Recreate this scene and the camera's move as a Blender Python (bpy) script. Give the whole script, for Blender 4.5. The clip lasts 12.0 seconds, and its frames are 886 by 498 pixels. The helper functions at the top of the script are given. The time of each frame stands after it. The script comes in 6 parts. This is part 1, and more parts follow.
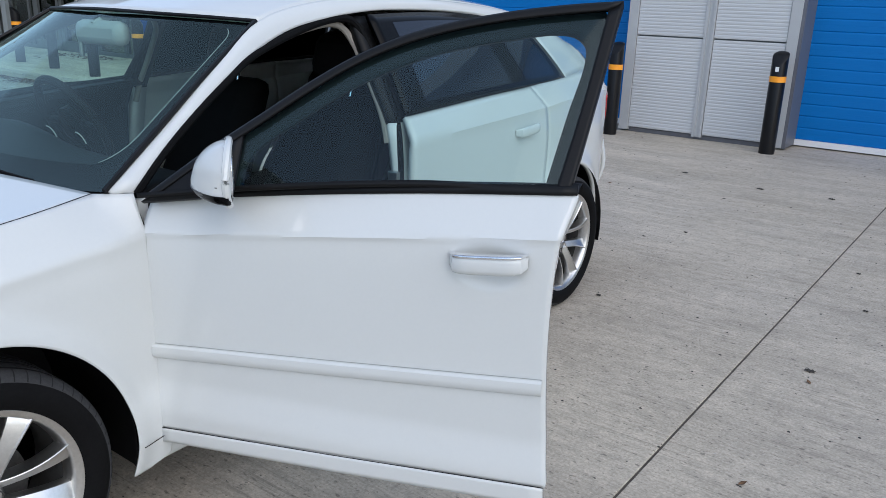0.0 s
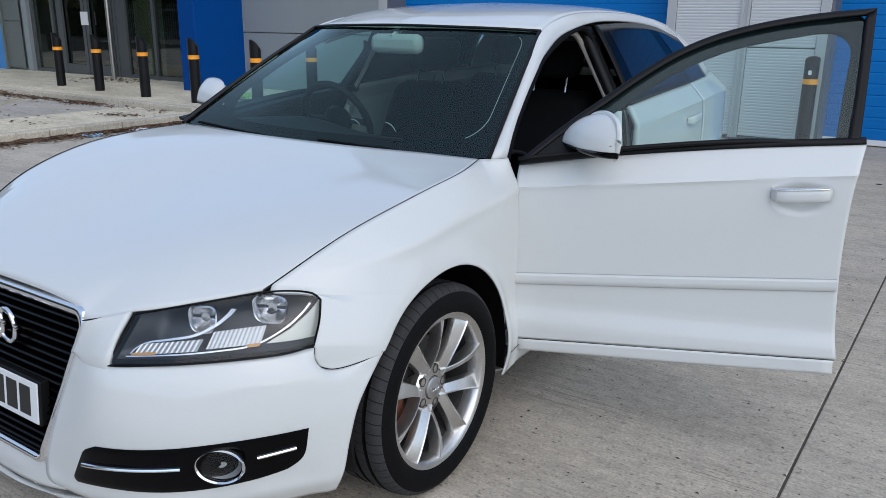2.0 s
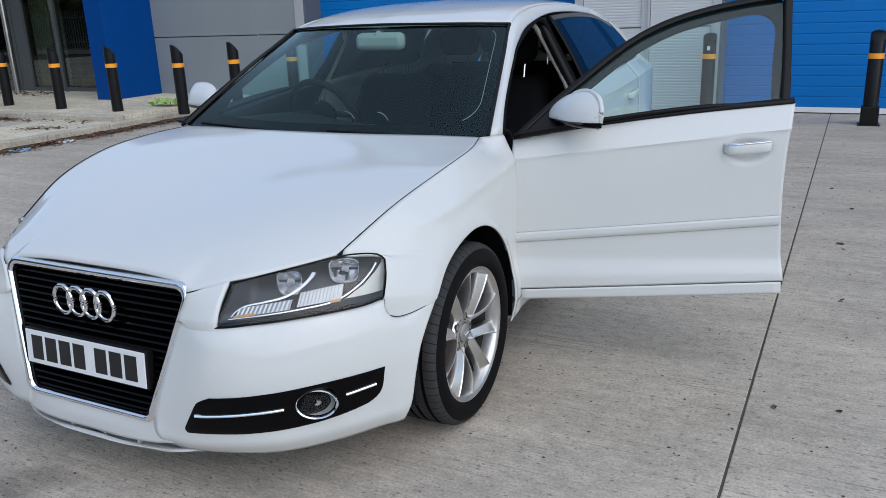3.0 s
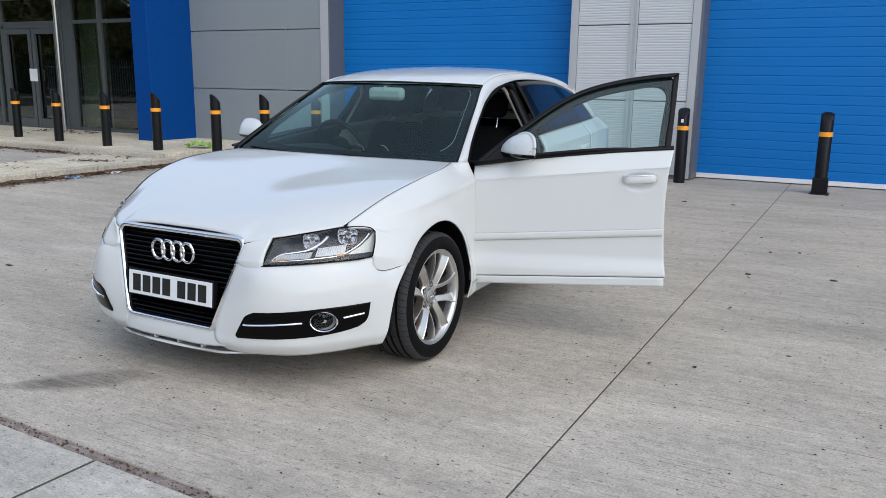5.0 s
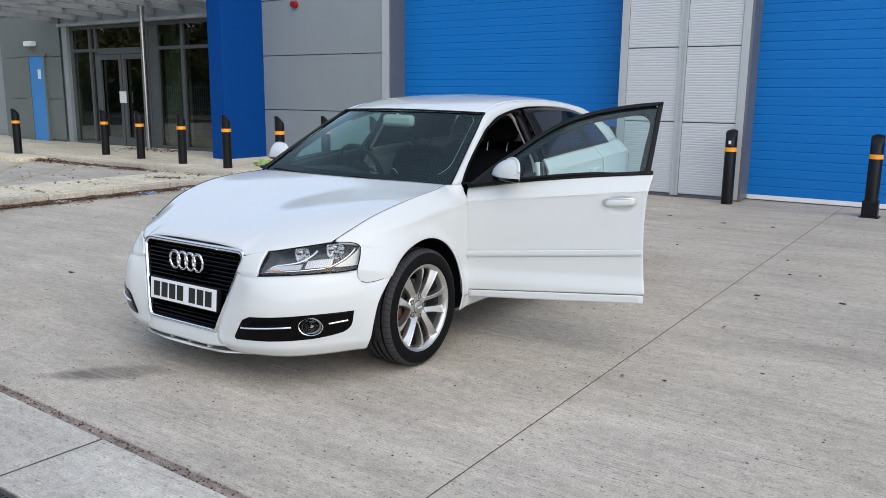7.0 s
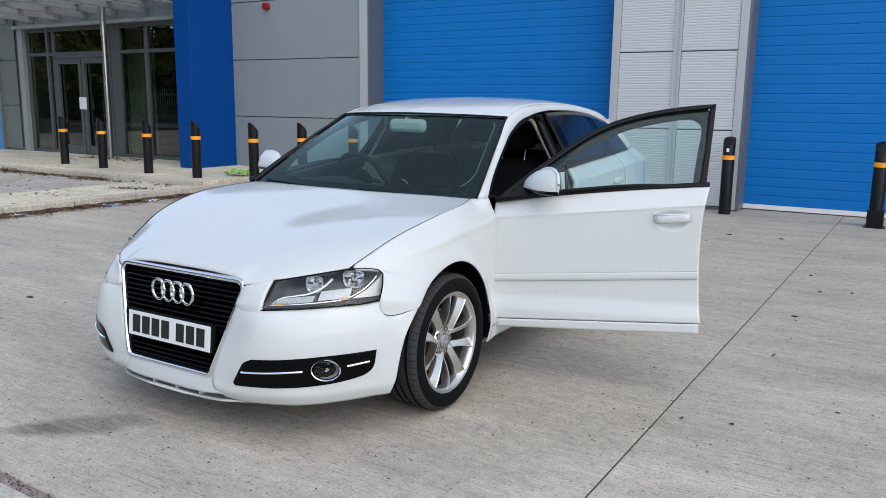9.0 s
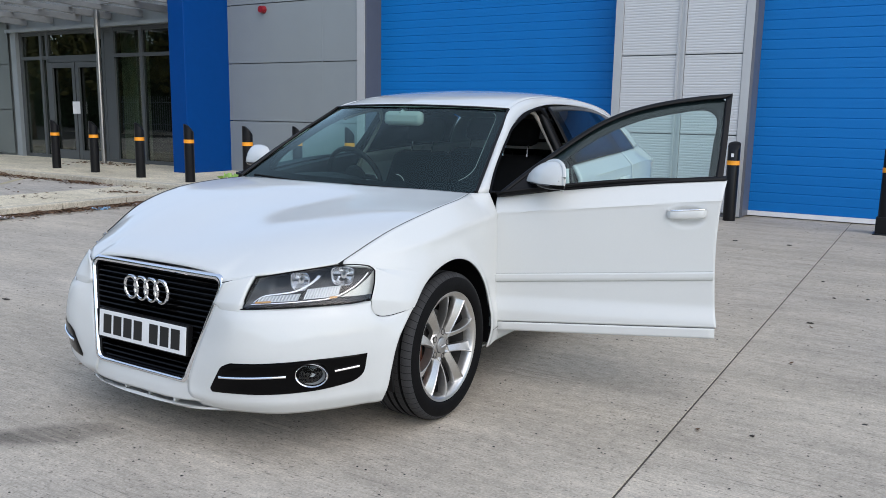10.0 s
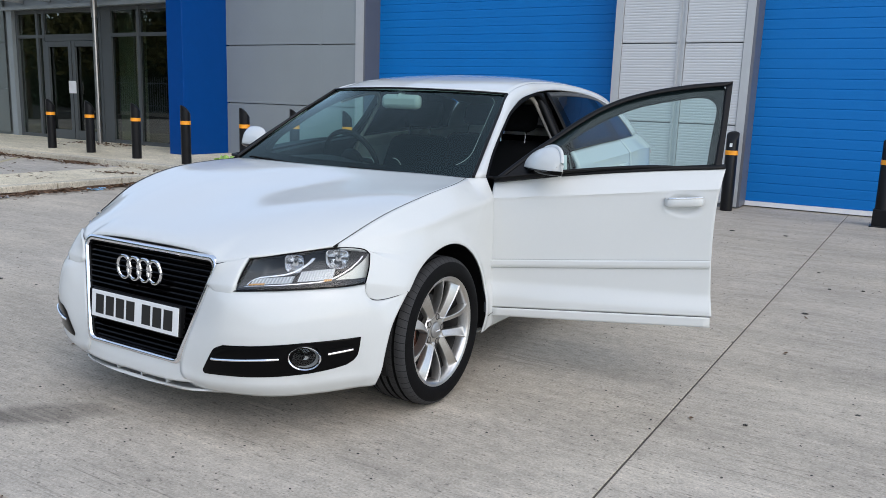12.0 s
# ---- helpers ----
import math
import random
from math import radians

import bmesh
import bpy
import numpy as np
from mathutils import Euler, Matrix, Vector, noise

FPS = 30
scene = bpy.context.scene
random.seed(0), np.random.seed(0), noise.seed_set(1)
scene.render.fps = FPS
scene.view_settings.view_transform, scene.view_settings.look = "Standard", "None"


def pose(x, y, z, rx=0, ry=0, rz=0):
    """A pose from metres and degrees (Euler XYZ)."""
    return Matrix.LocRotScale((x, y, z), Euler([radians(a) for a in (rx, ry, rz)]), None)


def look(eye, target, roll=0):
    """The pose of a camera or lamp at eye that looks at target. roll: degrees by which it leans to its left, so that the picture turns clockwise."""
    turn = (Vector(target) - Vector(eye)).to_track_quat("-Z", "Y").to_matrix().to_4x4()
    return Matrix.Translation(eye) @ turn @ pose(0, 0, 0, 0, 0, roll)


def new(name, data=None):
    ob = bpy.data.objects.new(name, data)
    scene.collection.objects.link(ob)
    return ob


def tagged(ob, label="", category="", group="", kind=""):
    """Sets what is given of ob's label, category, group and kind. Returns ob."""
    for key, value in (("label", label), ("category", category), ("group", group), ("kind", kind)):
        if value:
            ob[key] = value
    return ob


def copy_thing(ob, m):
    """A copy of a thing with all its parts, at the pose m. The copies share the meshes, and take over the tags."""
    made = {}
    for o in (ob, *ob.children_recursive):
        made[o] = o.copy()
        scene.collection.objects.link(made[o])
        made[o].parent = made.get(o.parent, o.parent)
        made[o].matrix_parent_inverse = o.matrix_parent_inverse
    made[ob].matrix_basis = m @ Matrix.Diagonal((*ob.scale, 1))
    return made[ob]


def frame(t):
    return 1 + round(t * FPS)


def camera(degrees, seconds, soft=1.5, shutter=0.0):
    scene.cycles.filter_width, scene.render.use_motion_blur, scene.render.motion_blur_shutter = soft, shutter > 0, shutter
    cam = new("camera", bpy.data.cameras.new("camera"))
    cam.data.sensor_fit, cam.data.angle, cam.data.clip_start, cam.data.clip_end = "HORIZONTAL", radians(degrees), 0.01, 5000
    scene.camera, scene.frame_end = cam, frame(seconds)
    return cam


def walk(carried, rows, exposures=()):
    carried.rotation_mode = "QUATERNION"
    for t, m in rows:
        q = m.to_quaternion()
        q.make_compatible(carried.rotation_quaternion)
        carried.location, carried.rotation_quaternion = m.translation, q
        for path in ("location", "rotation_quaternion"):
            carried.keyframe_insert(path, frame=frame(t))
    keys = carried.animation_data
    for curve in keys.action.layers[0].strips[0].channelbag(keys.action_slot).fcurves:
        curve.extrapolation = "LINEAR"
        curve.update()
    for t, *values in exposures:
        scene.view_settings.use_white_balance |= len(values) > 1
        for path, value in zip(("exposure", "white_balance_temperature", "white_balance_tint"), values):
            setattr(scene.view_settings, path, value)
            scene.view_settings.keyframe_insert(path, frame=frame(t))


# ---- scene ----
cam = camera(59.0, 12.0, soft=0.35)
PATH = [
    (0, (2.444, -0.565, 1.357), (1.327, 0.98, 0.752), 1.8),
    (0.5, (2.296, -0.814, 1.316), (1.229, 0.766, 0.713), 1.9),
    (1, (2.192, -1.083, 1.326), (1.137, 0.506, 0.725), 2.3),
    (1.5, (2.162, -1.437, 1.337), (1.095, 0.153, 0.758), 2.4),
    (2, (2.001, -1.69, 1.319), (0.932, -0.096, 0.758), 0.6),
    (2.5, (1.882, -1.91, 1.342), (0.895, -0.27, 0.76), -2.6),
    (2.7, (1.883, -2.025, 1.346), (0.969, -0.347, 0.757), -3.2),
    (4.3, (2.181, -2.964, 1.348), (1.359, -1.2, 0.887), -0.2),
    (4.5, (2.262, -3.049, 1.335), (1.419, -1.291, 0.888), 0.2),
    (5, (2.571, -3.165, 1.32), (1.661, -1.435, 0.895), 0.8),
    (5.5, (2.791, -3.27, 1.337), (1.813, -1.574, 0.929), 1.1),
    (6, (3.008, -3.32, 1.354), (1.965, -1.661, 0.956), 1.0),
    (6.5, (3.174, -3.242, 1.377), (2.091, -1.607, 0.988), 0.7),
    (7, (3.14, -3.208, 1.387), (2.048, -1.578, 1.003), 0.6),
    (7.2, (3.071, -3.193, 1.379), (1.989, -1.556, 0.996), 0.6),
    (8.8, (2.661, -2.973, 1.403), (1.63, -1.306, 1.005), 0.3),
    (9, (2.578, -2.897, 1.349), (1.56, -1.214, 0.986), 0.7),
    (9.5, (2.47, -2.73, 1.306), (1.454, -1.043, 0.962), 0.8),
    (10, (2.457, -2.692, 1.246), (1.441, -1.002, 0.91), 1.0),
    (10.5, (2.46, -2.682, 1.236), (1.446, -0.991, 0.896), 1.4),
    (11, (2.454, -2.679, 1.235), (1.445, -0.989, 0.883), 1.6),
    (11.5, (2.45, -2.673, 1.232), (1.443, -0.983, 0.869), 1.7),
    (12, (2.451, -2.675, 1.236), (1.447, -0.986, 0.866), 1.9),
]
walk(cam, [(t, look(eye, target, roll)) for t, eye, target, roll in PATH], exposures=[(0.0, 0.54, 6150, 10), (0.8, 0.49, 6150, 10), (1.6, 0.40, 6150, 10), (2.6, 0.39, 6150, 10), (4.4, 0.56, 6380, 10), (7.0, 0.71, 6500, 10), (9.0, 0.65, 6380, 10), (12.0, 0.63, 6380, 10)])

# ---- light ----
world = bpy.data.worlds.new("sky")
scene.world = world
world.use_nodes = True
wn = world.node_tree.nodes
sky = wn.new("ShaderNodeTexSky")
sky.sky_type, sky.sun_disc = "NISHITA", False
sky.sun_elevation, sky.sun_rotation = radians(41), radians(122)
sky.air_density, sky.dust_density, sky.ozone_density = 1.0, 1.3, 1.7
wn["Background"].inputs["Strength"].default_value = 0.110
# a thin even veil of cloud over the whole sky
veil = wn.new("ShaderNodeVectorMath")
veil.operation = "ADD"
veil.inputs[1].default_value = (1.9, 2.15, 2.5)
world.node_tree.links.new(sky.outputs[0], veil.inputs[0])
world.node_tree.links.new(veil.outputs[0], wn["Background"].inputs["Color"])
sun_data = bpy.data.lights.new("sun", "SUN")
sun_data.energy, sun_data.angle, sun_data.color = 0.65, radians(80), (1.0, 0.90, 0.75)
sun = new("sun", sun_data)
sun.matrix_world = look((7.5, -3.8, 7.6), (0, 0, 0))


# ---- materials ----
def mat(name, color, rough=0.5, metal=0.0, vary=0.08, scale=8.0, fine=120.0, bump=0.0, coat=0.0, spec=0.5):
    """A node material: colour varied at two scales, with a little relief."""
    m = bpy.data.materials.new(name)
    m.use_nodes = True
    t = m.node_tree
    b = t.nodes["Principled BSDF"]
    co = t.nodes.new("ShaderNodeTexCoord")
    n1, n2 = t.nodes.new("ShaderNodeTexNoise"), t.nodes.new("ShaderNodeTexNoise")
    n1.inputs["Scale"].default_value, n2.inputs["Scale"].default_value = scale, fine
    n1.inputs["Detail"].default_value, n2.inputs["Detail"].default_value = 5, 3
    add = t.nodes.new("ShaderNodeMath")
    add.operation = "ADD"
    ramp = t.nodes.new("ShaderNodeMapRange")
    ramp.inputs["From Min"].default_value, ramp.inputs["From Max"].default_value = 0.6, 1.4
    ramp.inputs["To Min"].default_value, ramp.inputs["To Max"].default_value = 1 - vary, 1 + vary
    mul = t.nodes.new("ShaderNodeVectorMath")
    mul.operation = "SCALE"
    mul.inputs[0].default_value = color
    for n in (n1, n2):
        t.links.new(co.outputs["Object"], n.inputs["Vector"])
    t.links.new(n1.outputs["Fac"], add.inputs[0])
    t.links.new(n2.outputs["Fac"], add.inputs[1])
    t.links.new(add.outputs[0], ramp.inputs["Value"])
    t.links.new(ramp.outputs[0], mul.inputs["Scale"])
    t.links.new(mul.outputs[0], b.inputs["Base Color"])
    b.inputs["Roughness"].default_value, b.inputs["Metallic"].default_value = rough, metal
    b.inputs["Specular IOR Level"].default_value = spec
    if coat:
        b.inputs["Coat Weight"].default_value, b.inputs["Coat Roughness"].default_value = coat, 0.07
    if bump:
        bp = t.nodes.new("ShaderNodeBump")
        bp.inputs["Strength"].default_value, bp.inputs["Distance"].default_value = bump, 0.002
        t.links.new(n2.outputs["Fac"], bp.inputs["Height"])
        t.links.new(bp.outputs[0], b.inputs["Normal"])
    return m


def glass_mat(name, tint, ior=1.5, sheen=(1, 1, 1), floor=1.8):
    m = bpy.data.materials.new(name)
    m.use_nodes = True
    t = m.node_tree
    t.nodes.remove(t.nodes["Principled BSDF"])
    out = t.nodes["Material Output"]
    tr, gl, mix, lw = (t.nodes.new("ShaderNode" + k) for k in ("BsdfTransparent", "BsdfGlossy", "MixShader", "LayerWeight"))
    tr.inputs["Color"].default_value = (*tint, 1)
    gl.inputs["Color"].default_value = (*sheen, 1)
    gl.inputs["Roughness"].default_value = 0.0
    lw.inputs["Blend"].default_value = 0.5
    steep, gloss = t.nodes.new("ShaderNodeMath"), t.nodes.new("ShaderNodeMapRange")
    steep.operation = "POWER"
    steep.inputs[1].default_value = 4.5
    gloss.inputs["To Min"].default_value = floor * ((ior - 1) / (ior + 1)) ** 2
    t.links.new(lw.outputs["Facing"], steep.inputs[0])
    t.links.new(steep.outputs[0], gloss.inputs["Value"])
    t.links.new(gloss.outputs[0], mix.inputs[0])
    t.links.new(tr.outputs[0], mix.inputs[1])
    t.links.new(gl.outputs[0], mix.inputs[2])
    t.links.new(mix.outputs[0], out.inputs["Surface"])
    return m


PAINT = mat("white_paint", (0.625, 0.637, 0.618), 0.6, vary=0.012, scale=3, coat=1.0, spec=0.05)
BLACK = mat("black_trim", (0.006, 0.006, 0.0065), 0.45, vary=0.2, fine=300, bump=0.1, spec=0.2)
GLOSSBLACK = mat("gloss_black", (0.002, 0.002, 0.0023), 0.10, vary=0.2, spec=0.12)
RUBBER = mat("rubber", (0.006, 0.006, 0.0063), 0.72, vary=0.25, scale=12, bump=0.2, spec=0.08)
CHROME = mat("chrome", (0.88, 0.88, 0.90), 0.10, 1.0, vary=0.02)
ALLOY = mat("alloy", (0.64, 0.63, 0.61), 0.34, 1.0, vary=0.10, scale=14, bump=0.05)
DARKMETAL = mat("brake_metal", (0.08, 0.075, 0.07), 0.55, 0.6, vary=0.3, scale=20)
RUST = mat("rusty_brake", (0.16, 0.06, 0.035), 0.7, 0.2, vary=0.4, scale=20)
FABRIC = mat("dark_cloth", (0.007, 0.007, 0.008), 0.9, vary=0.08, fine=30, spec=0.1)
DASH = mat("dark_dashboard", (0.009, 0.009, 0.010), 0.6, vary=0.08, fine=30, spec=0.15)
BEIGE = mat("beige_trim", (0.36, 0.33, 0.29), 0.8, vary=0.06, fine=300, bump=0.1)
GREYPLASTIC = mat("grey_plastic", (0.32, 0.33, 0.31), 0.5, vary=0.05)
PLATEWHITE = mat("plate_white", (0.78, 0.79, 0.78), 0.35, vary=0.03, scale=20)
PLATEINK = mat("plate_black", (0.01, 0.01, 0.01), 0.4, vary=0.1)
REDLENS = mat("red_lens", (0.45, 0.012, 0.02), 0.1, vary=0.1, coat=1.0)
AMBER = mat("amber_lens", (0.55, 0.28, 0.08), 0.15, vary=0.1)
REFLECTOR = mat("lamp_reflector", (0.80, 0.80, 0.81), 0.22, 1.0, vary=0.03)
HOUSING = mat("lamp_housing", (0.05, 0.054, 0.06), 0.4, 0.3, vary=0.06, fine=20)
BRIGHT = mat("bright_lamp_trim", (0.72, 0.73, 0.75), 0.25, 0.85, vary=0.03)
HAZE = mat("lamp_corner", (0.55, 0.55, 0.54), 0.28, 0.7, vary=0.12, scale=30)
LAMPSIDE = mat("lamp_side", (0.50, 0.49, 0.44), 0.32, 0.35, vary=0.08, scale=30)
TREAD = mat("tyre_tread", (0.042, 0.042, 0.043), 0.85, vary=0.25, scale=20, fine=200, bump=0.3, spec=0.2)
SEAL = mat("window_rubber", (0.014, 0.018, 0.020), 0.7, vary=0.15, fine=200, spec=0.2)
FRIT = mat("black_print", (0.003, 0.003, 0.0035), 0.95, vary=0.1, spec=0.0)
GROOVE = mat("tread_shade", (0.003, 0.003, 0.003), 0.9, vary=0.2)
GLASS = glass_mat("windscreen_glass", (0.72, 0.94, 0.90), 1.6, (0.80, 0.97, 0.92), 0.85)
DOORGLASS = glass_mat("door_glass", (0.62, 0.80, 0.79), 1.5, (0.85, 0.97, 0.98), 1.0)
DARKGLASS_SOLID = mat("dark_privacy_glass", (0.008, 0.012, 0.022), 0.03, vary=0.05)
LENS = glass_mat("clear_lens", (0.93, 0.95, 0.95), floor=0.9)


# ---- mesh tools ----
def crv(pts, n):
    """n points along a smooth curve through pts, evenly by chord length."""
    p = np.array(pts, float)
    if len(p) == 2:
        return p[0] + (p[1] - p[0]) * np.linspace(0, 1, n)[:, None]
    k = np.concatenate([[0], np.cumsum(np.sqrt(np.linalg.norm(np.diff(p, axis=0), axis=1)))])
    m = np.zeros_like(p)
    d = np.diff(p, axis=0) / np.diff(k)[:, None]
    m[0], m[-1] = d[0], d[-1]
    h = np.diff(k)[:, None]
    m[1:-1] = (d[:-1] * h[1:] + d[1:] * h[:-1]) / (h[1:] + h[:-1])

    def at(u):
        i = np.clip(np.searchsorted(k, u, side="right") - 1, 0, len(k) - 2)
        w = (k[i + 1] - k[i])
        s = ((u - k[i]) / w)[:, None]
        w = w[:, None]
        return ((2 * s**3 - 3 * s**2 + 1) * p[i] + (s**3 - 2 * s**2 + s) * w * m[i]
                + (-2 * s**3 + 3 * s**2) * p[i + 1] + (s**3 - s**2) * w * m[i + 1])
    u = np.linspace(0, k[-1], 400)
    fine = at(u)
    a = np.concatenate([[0], np.cumsum(np.linalg.norm(np.diff(fine, axis=0), axis=1))])
    return at(np.interp(np.linspace(0, a[-1], n), a, u))


def loft(curves, nu, nv):
    """A grid of nv by nu points through the curves."""
    rows = np.array([crv(c, nu) for c in curves])
    return np.array([crv(rows[:, j], nv) for j in range(nu)]).transpose(1, 0, 2)


def coons(bottom, top, left, right, nu, nv):
    """The patch between four curves; bottom and top run one way, left and right from bottom to top."""
    b, t, l, r = crv(bottom, nu), crv(top, nu), crv(left, nv), crv(right, nv)
    u, v = np.linspace(0, 1, nu)[None, :, None], np.linspace(0, 1, nv)[:, None, None]
    return ((1 - v) * b[None] + v * t[None] + (1 - u) * l[:, None] + u * r[:, None]
            - ((1 - u) * (1 - v) * b[0] + u * (1 - v) * b[-1] + (1 - u) * v * t[0] + u * v * t[-1]))


def grid(bm, pts, mirror=False):
    """Adds the grid of points as quads; mirror adds its mirror image in x as well."""
    pts = np.asarray(pts)
    for flip in ((1, -1) if mirror else (1,)):
        vs = [[bm.verts.new((flip * float(p[0]), float(p[1]), float(p[2]))) for p in row] for row in pts]
        for i in range(len(vs) - 1):
            for j in range(len(vs[0]) - 1):
                q = [vs[i][j], vs[i][j + 1], vs[i + 1][j + 1], vs[i + 1][j]]
                try:
                    bm.faces.new(q if flip > 0 else q[::-1])
                except ValueError:
                    pass
    return bm


def flipx(pts):
    q = np.array(pts, float)
    q[..., 0] *= -1
    return q[:, ::-1] if q.ndim == 3 else q


def outward(bm, centre):
    """Turns the faces so that on the whole they look away from centre."""
    bmesh.ops.remove_doubles(bm, verts=bm.verts, dist=0.0004)
    bm.normal_update()
    c = Vector(centre)
    if sum(f.normal.dot(f.calc_center_median() - c) * f.calc_area() for f in bm.faces) < 0:
        bmesh.ops.reverse_faces(bm, faces=bm.faces)
    bm.normal_update()
    return bm


def part(name, bm, material, parent=None, label="", smooth=True, thick=0.0, bevel=0.0, sharp=35):
    me = bpy.data.meshes.new(name)
    bm.normal_update()
    bm.to_mesh(me)
    bm.free()
    me.materials.append(material)
    if smooth:
        me.polygons.foreach_set("use_smooth", [True] * len(me.polygons))
        me.set_sharp_from_angle(angle=radians(sharp))
    ob = new(name, me)
    ob.parent = parent
    if thick:
        s = ob.modifiers.new("thickness", "SOLIDIFY")
        s.thickness, s.offset = thick, -1
    if bevel:
        b = ob.modifiers.new("edge", "BEVEL")
        b.width, b.segments, b.limit_method = bevel, 2, "ANGLE"
    if label:
        tagged(ob, label)
    return ob


def box(bm, x0, y0, z0, x1, y1, z1):
    vs = bmesh.ops.create_cube(bm, size=1)["verts"]
    for v in vs:
        v.co = Vector(((x0 + x1) / 2 + v.co.x * (x1 - x0), (y0 + y1) / 2 + v.co.y * (y1 - y0), (z0 + z1) / 2 + v.co.z * (z1 - z0)))
    return vs


def tube(bm, pts, r, seg=8, flat=1.0, closed=False):
    """A round rod along a polyline."""
    p = [Vector(q) for q in pts]
    n = len(p)
    rings = []
    up = Vector((0, 0, 1))
    for i in range(n):
        a, b = (p[i - 1] if i or closed else p[i]), (p[(i + 1) % n] if i < n - 1 or closed else p[i])
        d = (b - a).normalized()
        s = d.cross(up)
        s = s.normalized() if s.length > 1e-3 else Vector((1, 0, 0))
        w = s.cross(d)
        rings.append([bm.verts.new(p[i] + s * (math.cos(6.28318 * k / seg) * r) + w * (math.sin(6.28318 * k / seg) * r * flat)) for k in range(seg)])
    for i in range(n if closed else n - 1):
        a, b = rings[i], rings[(i + 1) % n]
        for k in range(seg):
            bm.faces.new((a[k], b[k], b[(k + 1) % seg], a[(k + 1) % seg]))
    if not closed:
        bm.faces.new(rings[0])
        bm.faces.new(rings[-1][::-1])
    return bm


def lathe(bm, prof, seg=48, axis="x"):
    """Turns a profile of (along, radius) round the axis."""
    rings = []
    for a, r in prof:
        ring = []
        for k in range(seg):
            c, s = math.cos(2 * math.pi * k / seg) * r, math.sin(2 * math.pi * k / seg) * r
            ring.append(bm.verts.new((a, c, s) if axis == "x" else (c, s, a)))
        rings.append(ring)
    for a, b in zip(rings, rings[1:]):
        for k in range(seg):
            bm.faces.new((a[k], a[(k + 1) % seg], b[(k + 1) % seg], b[k]))
    bm.normal_update()
    return bm


def base(name, label, category, at=(0, 0, 0), group="", kind=""):
    ob = new(name)
    ob.location = at
    ob.empty_display_size = 0.2
    return tagged(ob, label, category, group, kind)

